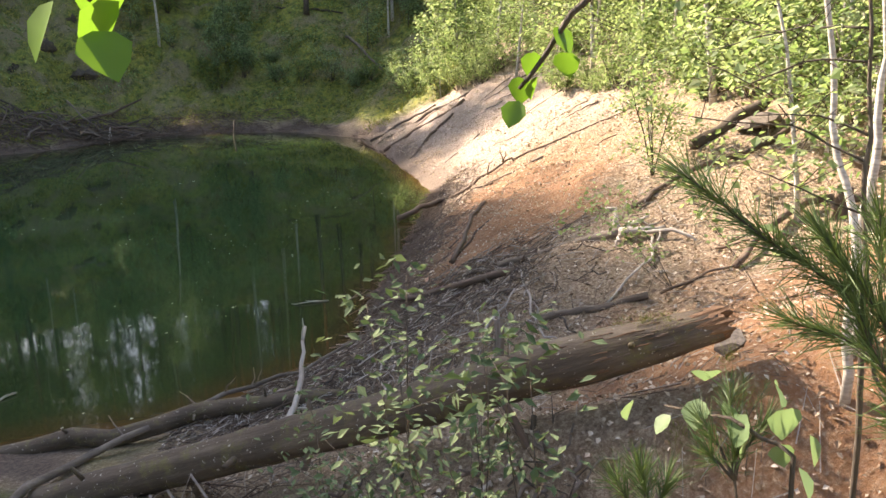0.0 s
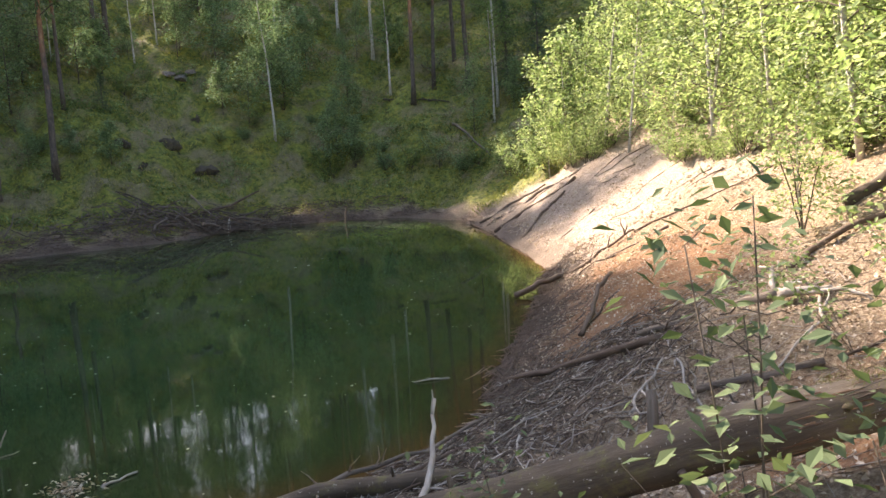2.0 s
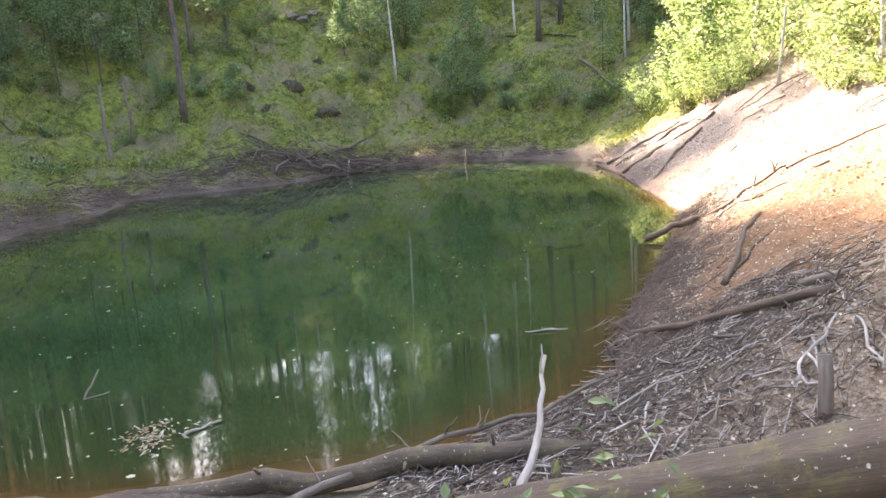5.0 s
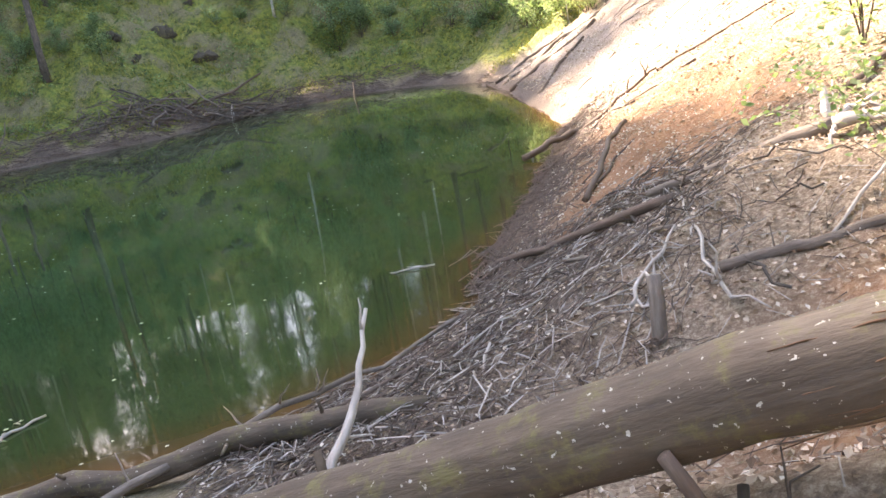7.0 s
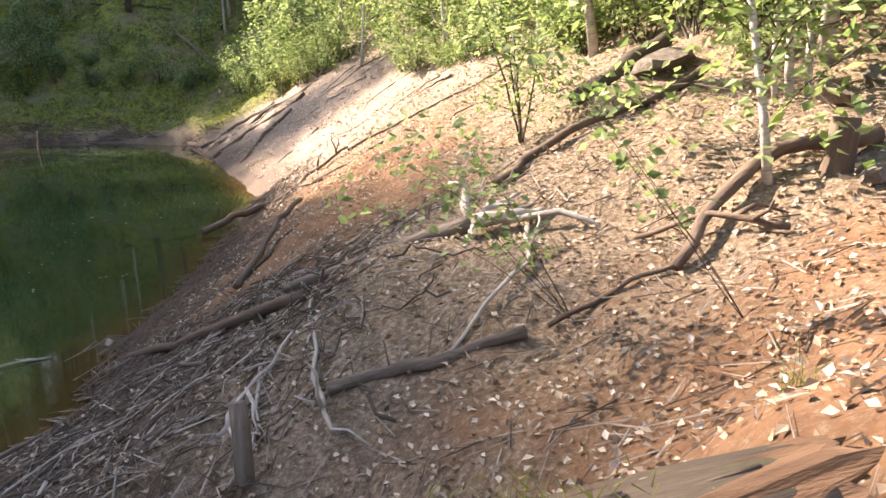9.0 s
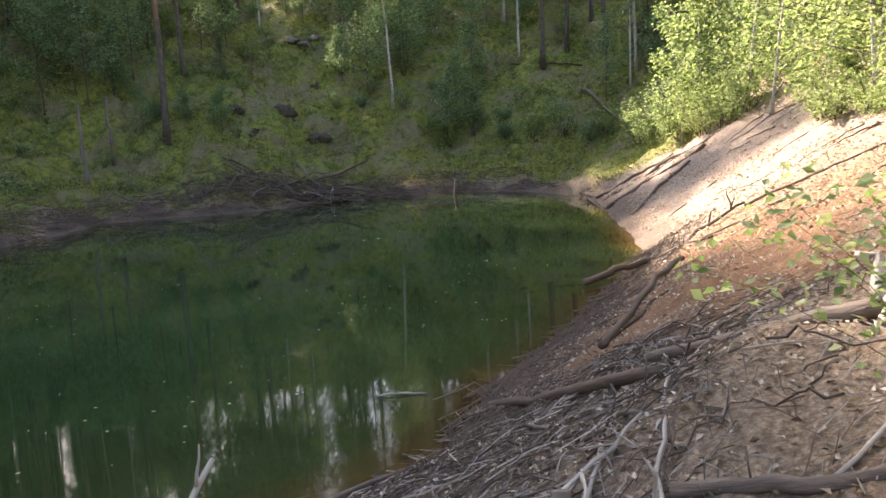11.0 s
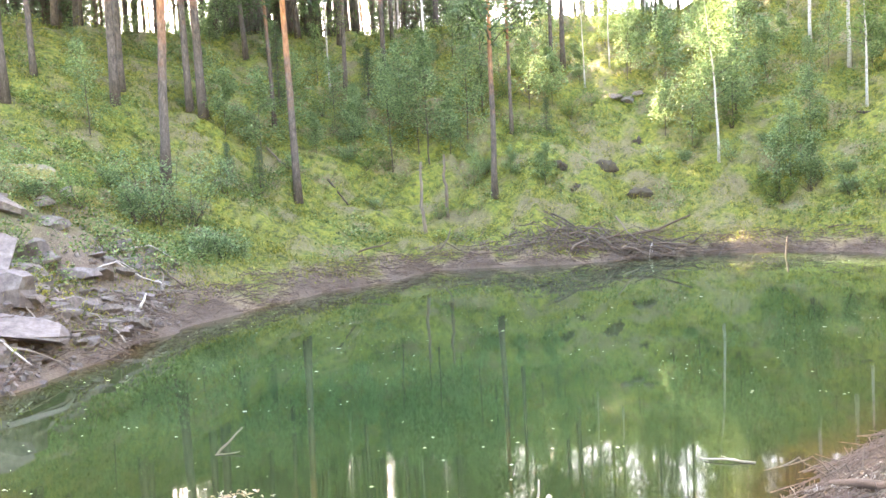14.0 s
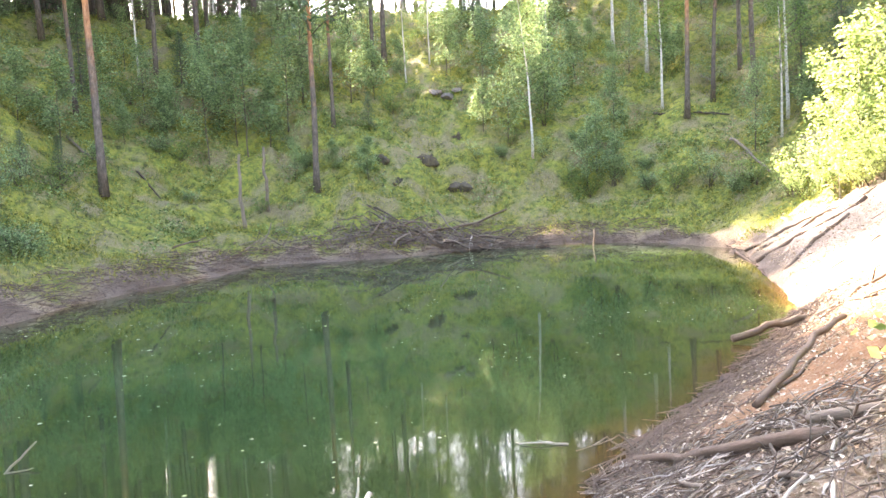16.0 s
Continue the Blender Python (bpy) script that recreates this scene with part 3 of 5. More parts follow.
def build_ground():
    xs = steps((-320, -60, 20), (-60, -18, 1.4), (-18, -4.5, 0.4), (-4.5, 8, 0.085), (8, 22, 0.25), (22, 60, 1.4), (60, 321, 20))
    ys = steps((-320, -40, 20), (-40, -7, 1.4), (-7, -3, 0.3), (-3, 13, 0.085), (13, 52, 0.26), (52, 80, 1.4), (80, 321, 20))
    gx, gy = np.meshgrid(xs, ys)
    x, y = gx.ravel(), gy.ravel()
    d, z = shore_distance(x, y), height(x, y)
    bank = near_bank(x, y)
    nx, ny = len(xs), len(ys)
    faces = [(j * nx + i, j * nx + i + 1, (j + 1) * nx + i + 1, (j + 1) * nx + i) for j in range(ny - 1) for i in range(nx - 1)]
    me = bpy.data.meshes.new("ground")
    me.from_pydata(np.stack([x, y, z], -1).tolist(), [], faces)
    me.polygons.foreach_set("use_smooth", [True] * len(me.polygons))
    me.materials.append(M_GROUND)
    n1, n2 = lattice(x * 0.9, y * 0.9, 7), lattice(x * 2.5, y * 2.5, 8)
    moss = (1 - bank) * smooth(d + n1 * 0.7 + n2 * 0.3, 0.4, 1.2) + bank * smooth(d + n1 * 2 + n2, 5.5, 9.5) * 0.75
    mud = (1 - bank) * (1 - smooth(d + n1 * 0.7 + n2 * 0.3, 0.05, 0.75)) + bank * (1 - smooth(d + n2 * 0.25, 0.3, 1.1)) * 0.85
    along = x * 0.62 + y * 0.78
    # Mud continued under the driftwood; also darkens the ground as shade between sticks.
    mud = np.maximum(mud, bank * (1 - smooth(d + n2 * 0.4, 1.5, 2.4)) * (1 - smooth(along + n1, 5.8, 6.8)) * smooth(along, 1.5, 2.5) * 0.8)
    soil = bank * smooth(along + n1 * 0.8, 5.2, 6.8) * (1 - smooth(along + n1, 10.5, 13.0)) * (1 - smooth(d + n2 * 0.4, 2.6, 3.6))
    soil = np.maximum(soil, bank * (1 - smooth(np.hypot(x - 1.7, y + 0.5) + n2 * 0.6, 1.7, 2.9)) * smooth(x + n2 * 0.3, 0.1, 1.0))
    sand = bank * smooth(along + n1, 11.0, 14.0) * (1 - smooth(d + n1 * 0.8, 4.5, 6.5))
    scree = np.exp(-((x + 9.0 + 0.3 * np.maximum(0, y - 17)) / 2.6) ** 4 - ((y - 14.5) / 6.5) ** 4)
    moss, mud = moss * (1 - scree), np.maximum(mud, 0.9 * scree)
    for name, values in (("moss", moss), ("mud", mud), ("soil", soil), ("sand", sand)):
        me.attributes.new(name, "FLOAT", "POINT").data.foreach_set("value", np.clip(values, 0, 1).astype(np.float32))
    tagged(new("ground", me), "brown leaf-littered bank and mossy forest floor", "ground", kind="structure")


def build_water():
    gx, gy = np.meshgrid(np.arange(-9.5, 15.6, 0.2), np.arange(3.6, 33, 0.2))
    x, y = gx.ravel(), gy.ravel()
    d = shore_distance(x, y)
    nx, ny = gx.shape[1], gx.shape[0]
    keep = d < 0.95
    faces = [(a, a + 1, a + nx + 1, a + nx) for j in range(ny - 1) for i in range(nx - 1) if keep[a := j * nx + i] and keep[a + 1] and keep[a + nx] and keep[a + nx + 1]]
    used = sorted({i for f in faces for i in f})
    index = {v: i for i, v in enumerate(used)}
    me = bpy.data.meshes.new("water")
    me.from_pydata([(x[i], y[i], 0.0) for i in used], [], [tuple(index[i] for i in f) for f in faces])
    me.materials.append(M_WATER)
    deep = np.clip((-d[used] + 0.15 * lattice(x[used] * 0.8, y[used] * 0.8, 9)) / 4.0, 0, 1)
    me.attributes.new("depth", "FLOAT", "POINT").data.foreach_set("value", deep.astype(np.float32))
    tagged(new("water", me), "still murky green pond water", "pond", kind="structure")


build_ground()
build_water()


# ---- fallen logs and driftwood on the near bank ----
def log_between(name, a, b, r0, r1, mat, label, seed, group="", wobble=0.012, sides=14, n=10, category="log", stubs=0, profile=None):
    """A fallen log from a to b; its own z axis runs along it. Knots and broken branch stubs are parts."""
    a, b = Vector(a), Vector(b)
    rot = (b - a).to_track_quat("Z", "Y").to_matrix().to_4x4()
    at = Matrix.Translation(a) @ rot
    length = (b - a).length
    t = thing(name, label, category, group, at=at)
    pts = bend((0, 0, 0), (0, 0, length), n, wobble, seed)
    part("trunk", tube(pts, profile or taper(r0, r1, n), sides, 0.045, seed), mat, t)
    rnd = random.Random(seed)
    for i in range(stubs):
        p = pts[rnd.randint(1, n - 1)]
        w = rnd.uniform(0, 6.28)
        out = Vector((math.cos(w), math.sin(w), rnd.uniform(-0.5, 0.5)))
        rr = r0 * rnd.uniform(0.12, 0.22)
        part("branch_stub", tube([p + out * r0 * 0.7, p + out * (r0 + rnd.uniform(0.03, 0.16))], [rr, rr * 0.7], 7, 0.12, seed + i), mat, t)
    return t


def branch(points, r0, r1, mat, label, seed, name="fallen_branch", group="driftwood branches", twigs=0, sides=7, category="branch"):
    """A crooked dead branch through the points, with side twigs as one part."""
    pts = [Vector(points[0])]
    for i, (a, b) in enumerate(zip(points, points[1:])):
        pts += bend(a, b, 4, 0.03, seed * 7 + i)[1:]
    base = pts[0].copy()
    rot = (pts[-1] - base).to_track_quat("Z", "Y").to_matrix().to_4x4()
    at = Matrix.Translation(base) @ rot
    inv = at.inverted()
    pts = [inv @ p for p in pts]
    n = len(pts) - 1
    body = tube(pts, taper(r0, r1, n), sides, 0.1, seed)
    if not twigs:
        return solid(name, body, mat, label, category, group, at=at)
    t = thing(name, label, category, group, at=at)
    part("stem", body, mat, t)
    rnd = random.Random(seed)
    for i in range(twigs):
        p = pts[rnd.randint(n // 3, n)]
        e = p + Vector((rnd.gauss(0, 1), rnd.gauss(0, 1), rnd.uniform(0.2, 1.5))).normalized() * rnd.uniform(0.12, 0.4)
        part("twig", tube(bend(p, e, 3, 0.08, seed + i), taper(r1 * 0.9, r1 * 0.3, 3), 5, 0.05, i), mat, t)
    return t


def on_ground(x, y, lift=0.03):
    return (x, y, max(0.0, ground_z(x, y)) + lift)


BIG_A, BIG_B = Vector(LOG_A), Vector(LOG_B)
big_log = log_between("fallen_log", BIG_A, BIG_B, 0.148, 0.122, M_LOG, "large grey-brown barkless log with moss patches lying down the bank", 11, stubs=9, sides=26, n=30, wobble=0.0015,
                      profile=[0.092 + 0.052 * min(1, i / 4) - 0.022 * max(0, (i - 4) / 26) for i in range(31)])


def ragged_end(seed, r):
    """A hollowed, splintered end: a rim of uneven slivers round a sunken core."""
    rnd = random.Random(seed)
    n = 40
    reach = [rnd.uniform(0.0, 0.035) + 0.03 * max(0, math.sin(k * 0.31 + 1.0)) + (0.03 if rnd.random() < 0.25 else 0) for k in range(n)]
    rings = [(0.99, 0.22, 0.0), (1.02, 0.12, 0.4), (1.0, 0.04, 0.9), (0.93, 0.0, 1.0), (0.78, 0.03, 0.7), (0.6, 0.07, 0.4), (0.3, 0.12, 0.1)]
    verts, faces = [], []
    for i, (f, z, pull) in enumerate(rings):
        for k in range(n):
            w = 2 * math.pi * k / n
            q = r * f * (1 + rnd.uniform(-0.06, 0.05))
            verts.append(Vector((math.cos(w) * q, math.sin(w) * q, z - reach[(k + i) % n] * pull + rnd.uniform(-0.015, 0.015))))
    for i in range(len(rings) - 1):
        for k in range(n):
            faces.append((i * n + k, (i + 1) * n + k, (i + 1) * n + (k + 1) % n, i * n + (k + 1) % n))
    faces.append(tuple(range((len(rings) - 1) * n, len(rings) * n)))
    return verts, faces


part("splintered_end", ragged_end(5, 0.094), M_ROT, big_log, "reddish splintered rotten end", smooth=False)
rnd = random.Random(3)
for i in range(70):
    w, z0 = rnd.uniform(0, 6.28), 0.02 + 0.75 * rnd.random() ** 1.6
    p = Vector((math.cos(w), math.sin(w), 0)) * (0.090 + 0.052 * min(1, z0 / 0.68))
    part("bark_strip", tube(bend(p + Vector((0, 0, z0)), p * rnd.uniform(1.02, 1.12) + Vector((0, 0, z0 + rnd.uniform(0.08, 0.34))), 4, 0.02, i), taper(rnd.uniform(0.002, 0.0055), 0.0015, 4), 4, 0.4, i), M_ROT if i % 2 else M_BROWN, big_log, "loose strip of rotten bark")
log_between("fallen_log", (-2.5, 5.35, 0.00), (0.35, 3.75, 0.36), 0.085, 0.075, M_LOG, "slimmer grey-brown log half in the water", 12, stubs=4, wobble=0.01)
log_between("propping_stick", (0.02, 0.92, 1.08), (-0.10, 1.06, 1.46), 0.026, 0.022, M_BROWN, "short broken stick propping the large log", 13, wobble=0.02, sides=9, n=4, category="stick")
branch([(-0.52, 3.05, 0.52), (-0.1, 3.6, 0.72), (0.18, 4.04, 0.99)], 0.03, 0.013, M_PALE, "pale barkless stick standing up beside the logs", 14, name="standing_stick", twigs=2, category="stick")
branch([(-2.6, 3.6, 0.30), (-1.6, 4.35, 0.22), (-0.6, 4.75, 0.18), (0.5, 4.85, 0.20), (1.7, 5.25, 0.24)], 0.038, 0.012, M_GREY, "long crooked grey branch along the water's edge", 15, twigs=5)
branch([(-0.7, 4.3, 0.2), (0.6, 4.6, 0.24), (1.6, 5.1, 0.16)], 0.026, 0.010, M_BROWN, "long dark branch along the water's edge", 16, twigs=3)

log_between("fallen_log", (2.5, 6.5, 0.1), (2.48, 3.81, 1.14), 0.034, 0.04, M_BROWN, "dark slim log lying down the slope into the water", 20, wobble=0.004, sides=12, n=12, stubs=4)
root_log = log_between("fallen_tree", (2.78, 4.44, 1.01), (3.31, 3.17, 1.53), 0.036, 0.054, M_GREY, "slim fallen tree with bleached roots lying on the slope", 21, wobble=0.005, sides=12, n=14, stubs=5)
inv = root_log.matrix_basis.inverted()
for i, (e, r) in enumerate([((3.65, 2.75, 1.52), 0.055), ((3.36, 3.42, 1.74), 0.036), ((3.62, 2.3, 1.43), 0.034), ((3.13, 3.05, 1.41), 0.02), ((3.76, 3.17, 1.65), 0.026), ((3.71, 2.97, 1.61), 0.022)]):
    part("root", tube([inv @ p for p in bend((3.31, 3.17, 1.53), e, 5, 0.09, 50 + i, -0.12)], taper(r, 0.012, 5), 8, 0.12, i), M_PALE, root_log, "bleached root")
log_between("fallen_log", (1.89, 2.83, 1.01), (2.52, 2.15, 1.27), 0.036, 0.032, M_GREY, "short grey barkless log lying on the littered slope", 22, sides=12, stubs=1)
branch([on_ground(2.62, 2.1), on_ground(3.0, 1.9), on_ground(3.22, 1.79)], 0.014, 0.01, M_BROWN, "dark branch half buried in litter", 23)
branch([(2.69, 3.97, 1.12), (2.45, 3.7, 1.16), (2.09, 3.19, 1.12), (1.91, 2.98, 1.02), (1.75, 2.7, 1.0)], 0.007, 0.015, M_PALE, "pale forked branch lying on the debris", 24, twigs=4)
branch([(2.05, 4.68, 0.62), (2.12, 4.0, 0.88), (2.15, 3.47, 1.08)], 0.014, 0.018, M_GREY, "straight grey branch on the debris", 25, twigs=2)
branch([(2.12, 3.43, 1.10), (1.9, 3.3, 1.02), (1.67, 3.28, 0.9), (1.45, 3.1, 0.85)], 0.008, 0.014, M_PALE, "pale crooked branch on the debris", 26, twigs=4)
log_between("broken_stub", (1.38, 2.80, 0.62), (1.42, 2.85, 1.10), 0.045, 0.04, M_GREY, "short upright broken stub among the debris", 27, n=5, sides=11, wobble=0.02, category="stub")
log_between("fallen_log", (3.35, 6.05, 0.62), (5.15, 7.55, 0.98), 0.035, 0.03, M_BROWN, "dark slim log on the bare orange slope", 28, sides=10, stubs=2)
branch([on_ground(3.35, 6.1), on_ground(4.1, 6.5), on_ground(4.6, 6.75)], 0.02, 0.008, M_BROWN, "dark branch on the bare orange slope", 29)
log_between("sunken_log", (5.75, 11.0, 0.07), (7.15, 11.15, 0.30), 0.055, 0.05, M_BROWN, "dark log reaching out over the water", 30, sides=12, stubs=2)
branch([on_ground(6.9, 11.3, 0.05), on_ground(7.2, 10.6, 0.06), on_ground(7.4, 10.0, 0.08), on_ground(7.75, 9.84, 0.08)], 0.035, 0.02, M_BROWN, "dark tangled branch at the edge of the bare slope", 31, twigs=6)
branch([on_ground(7.75, 9.84), on_ground(8.0, 9.2), on_ground(8.24, 8.71), on_ground(8.6, 8.0)], 0.022, 0.012, M_BROWN, "thin dark branch on the sunlit slope", 32, twigs=2)
branch([on_ground(4.0, 3.6, 0.05), on_ground(4.72, 3.62, 0.06), on_ground(5.4, 3.4, 0.08), on_ground(6.3, 3.2, 0.1)], 0.03, 0.04, M_BROWN, "dark fallen branch across the leafy slope", 33)
branch([on_ground(3.22, 1.79, 0.02), on_ground(3.75, 1.75, 0.10), on_ground(4.13, 1.68, 0.12), on_ground(4.6, 1.33, 0.05)], 0.028, 0.045, M_BROWN, "dark curved root along the slope", 34)
branch([on_ground(3.48, 2.16, 0.04), on_ground(3.5, 1.75, 0.14), on_ground(3.55, 1.38, 0.04)], 0.012, 0.018, M_BROWN, "thin dark branch across the litter", 35, twigs=2)
branch([on_ground(2.27, 2.4), on_ground(2.7, 2.45, 0.05), on_ground(3.04, 2.53), on_ground(3.3, 2.75, 0.08)], 0.010, 0.014, M_PALE, "thin pale branch on the leaf litter", 36, twigs=1)

log_between("rotten_log", on_ground(5.9, 4.25, 0.05), on_ground(7.0, 3.95, 0.08), 0.09, 0.07, M_TWIG, "dark rotten log half sunk in the leafy slope", 37, sides=12, stubs=3)
log_between("tree_stump", on_ground(4.12, 1.40, -0.1), on_ground(4.16, 1.36, 0.28), 0.085, 0.07, M_BROWN, "short weathered stump with a curved root", 38, sides=12, n=4, category="stump")

# branch that arches out of the water
for i in range(8):
    rnd = random.Random(400 + i)
    a = Vector((2.62 + 0.05 * i, 6.75 - 0.07 * i, 0.02))
    b = a + Vector((-0.55 + 0.09 * i, rnd.uniform(-0.05, 0.25), rnd.uniform(0.05, 0.26)))
    branch([a, a.lerp(b, 0.5) + Vector((0, 0, 0.16)), b], 0.010, 0.004, M_GREY, "thin grey twig arching over the water", 40 + i, name="arching_twig", category="twig", group="arching twigs")

# tangle of driftwood between the large log and the water
def fork(pts, seed):
    """A crooked stick with a few broken side shoots."""
    rnd = random.Random(seed)
    limbs = [tube(pts, taper(0.014, 0.005, 9), 6, 0.16, seed)]
    for i in range(seed % 4):
        p = pts[rnd.randint(3, 8)]
        e = p + Vector((rnd.gauss(0, 0.12), rnd.gauss(0, 0.12), rnd.uniform(0.08, 0.3)))
        limbs.append(tube(bend(p, e, 3, 0.1, seed + i), taper(0.007, 0.003, 3), 5, 0.1, i))
    return join(*limbs)


rnd = random.Random(77)
STICKS = []
for k in range(9):
    mat = (M_GREY, M_BROWN, M_TWIG, M_PALE, M_BROWN)[k % 5]
    pts = bend((0, 0, 0), (0, 0, 1.0), 9, (0.03, 0.06, 0.09)[k % 3], 900 + k)
    STICKS.append((mesh_of("fallen_branch", *fork(pts, k), mat), ("grey dead branch in the driftwood tangle", "dark brown dead branch in the driftwood tangle", "blackened dead branch in the driftwood tangle",
                   "pale bleached branch in the driftwood tangle", "dark brown dead branch in the driftwood tangle")[k % 5]))
placed = 0
while placed < 150:
    s, u = rnd.random(), rnd.random()
    x, y = -0.9 + 3.9 * s + rnd.gauss(0, 0.2), 4.3 + 1.3 * s ** 1.6
    off = 0.1 + 1.9 * u * (0.7 + 0.6 * s)
    x, y = x + 0.55 * off * (0.3 + s), y - off
    if float(shore_distance(x, y)[0]) < -0.15 or (Vector((x, y, 0)) - BIG_A.xy.to_3d()).cross((BIG_B - BIG_A).xy.to_3d()).z / (BIG_B - BIG_A).xy.length < 0.15:
        continue
    me, label = STICKS[rnd.randrange(9)]
    way = rnd.gauss(0.65, 0.6) if rnd.random() < 0.5 else rnd.uniform(0, 6.28)
    length = rnd.choice((0.3, 0.45, 0.6, 0.8, 1.0))
    d = Vector((math.cos(way), math.sin(way), 0))
    a, b = Vector((x, y, 0)) - d * length / 2, Vector((x, y, 0)) + d * length / 2
    a.z, b.z = max(0, ground_z(a.x, a.y)) + rnd.uniform(0.0, 0.09), max(0, ground_z(b.x, b.y)) + rnd.uniform(0.0, 0.09)
    ob = new("fallen_branch", me)
    thick = rnd.uniform(0.3, 0.75) * (0.5 + 0.65 * length)
    ob.matrix_basis = Matrix.Translation(a) @ (b - a).to_track_quat("Z", "Y").to_matrix().to_4x4() @ Matrix.Diagonal((thick, thick, (b - a).length, 1))
    tagged(ob, label, "branch", "driftwood branches")
    placed += 1


# broken wood under the large log, on the side of the path
for i in range(42):
    k, off, way = rnd.uniform(0.12, 0.75), rnd.uniform(0.12, 0.75), rnd.uniform(0, 6.28)
    p = BIG_A.lerp(BIG_B, k) - Vector((BIG_A.y - BIG_B.y, BIG_B.x - BIG_A.x, 0)).normalized() * -off
    half = Vector((math.cos(way), math.sin(way), 0)) * rnd.uniform(0.08, 0.3)
    a, b = p - half, p + half
    a.z, b.z = max(0, ground_z(a.x, a.y)) + rnd.uniform(0.01, 0.05), max(0, ground_z(b.x, b.y)) + rnd.uniform(0.01, 0.05)
    me, label = STICKS[rnd.randrange(9)]
    ob, thick = new("fallen_branch", me), rnd.uniform(0.4, 1.5)
    ob.matrix_basis = Matrix.Translation(a) @ (b - a).to_track_quat("Z", "Y").to_matrix().to_4x4() @ Matrix.Diagonal((thick, thick, (b - a).length, 1))
    tagged(ob, label.replace("in the driftwood tangle", "lying beside the large log"), "branch", "broken wood beside the log")


def scatter_band(count, seed, inside):
    """Random spots on the near bank for which inside(x, y, d) holds."""
    rs = np.random.RandomState(seed)
    x, y = rs.uniform(-4, 9, count), rs.uniform(-2.5, 13, count)
    d = shore_distance(x, y)
    ok = inside(x, y, d, rs.rand(count))
    return x[ok], y[ok], height(x[ok], y[ok])


x, y, z = scatter_band(90000, 5, lambda x, y, d, r: (d > -0.1) & (d < 2.6) & (near_bank(x, y) > 0.5) & (x * 0.62 + y * 0.78 < 6.5) & (r < np.exp(-np.maximum(d - 1.4, 0) * 1.5)))
x, y, z = x[:7500], y[:7500], z[:7500]
rs = np.random.RandomState(8)
way = np.where(rs.rand(len(x)) < 0.4, rs.normal(0.6, 0.7, len(x)), rs.uniform(0, 6.28, len(x)))
half = 0.02 + 0.20 * rs.rand(len(x)) ** 2.4
ends_a = np.stack([x - np.cos(way) * half, y - np.sin(way) * half], -1)
ends_b = np.stack([x + np.cos(way) * half, y + np.sin(way) * half], -1)
za, zb = height(*ends_a.T), height(*ends_b.T)
lift = rs.uniform(0.005, 0.05, (len(x), 2))
thick = rs.uniform(0.002, 0.007, len(x))
kink = rs.normal(0, 0.14, (len(x), 2)) * half[:, None]
for k, mat in enumerate((M_GREY, M_BROWN, M_PALE)):
    sel = [i for i in range(len(x)) if (i * 7) % 10 in ((0, 1, 2), (3, 4, 5, 6, 7), (8, 9))[k]]
    solid("twig_litter", join(*[tube([(*ends_a[i], max(za[i], 0) + lift[i, 0]), (*((ends_a[i] + ends_b[i]) / 2 + kink[i]), max((za[i] + zb[i]) / 2, 0) + lift[i].max()), (*ends_b[i], max(zb[i], 0) + lift[i, 1])], [thick[i], thick[i] * 0.9, thick[i] * 0.5], 3, 0, i, False) for i in sel]),
          mat, ("grey", "dark brown", "pale bleached")[k] + " twigs and bark bits washed up along the water", "twigs", kind="stuff", smooth=False)

# bark chips matted over the driftwood bank, and twigs along the edge of the bare slope
x, y, z = scatter_band(150000, 36, lambda x, y, d, r: (d > -0.05) & (near_bank(x, y) > 0.5) & (x * 0.62 + y * 0.78 < 6.2 + r) & (r < 0.6 * np.exp(-np.maximum(d - 1.3, 0) * 2)))
solid("bark_chips", leaves(np.stack([x, y, np.maximum(z, 0) + 0.015], -1), 0.04, 23, 0.3, 0.5, 0.0), M_CHIP, "dark brown bark chips and rotted bits matted over the bank", "bark", kind="stuff", smooth=False)
x, y, z = scatter_band(90000, 37, lambda x, y, d, r: (d > -0.1) & (d < 1.1) & (near_bank(x, y) > 0.5) & (x * 0.62 + y * 0.78 > 6.0) & (r < np.exp(-np.maximum(d, 0) * 2.5)))
x, y = x[:1900], y[:1900]
rs = np.random.RandomState(38)
way, half, thick = rs.normal(0.9, 0.7, len(x)), 0.03 + 0.24 * rs.rand(len(x)) ** 2, rs.uniform(0.004, 0.011, len(x))
xa, ya, xb, yb = x - np.cos(way) * half, y - np.sin(way) * half, x + np.cos(way) * half, y + np.sin(way) * half
za, zb = np.maximum(height(xa, ya), 0) + 0.02, np.maximum(height(xb, yb), 0) + rs.uniform(0.01, 0.08, len(x))
solid("twig_litter", join(*[tube([(xa[i], ya[i], za[i]), (xb[i], yb[i], zb[i])], [thick[i], thick[i] * 0.5], 3, 0, i, False) for i in range(len(x))]), M_BROWN, "dark twigs washed up along the bare orange slope", "twigs", kind="stuff", smooth=False)

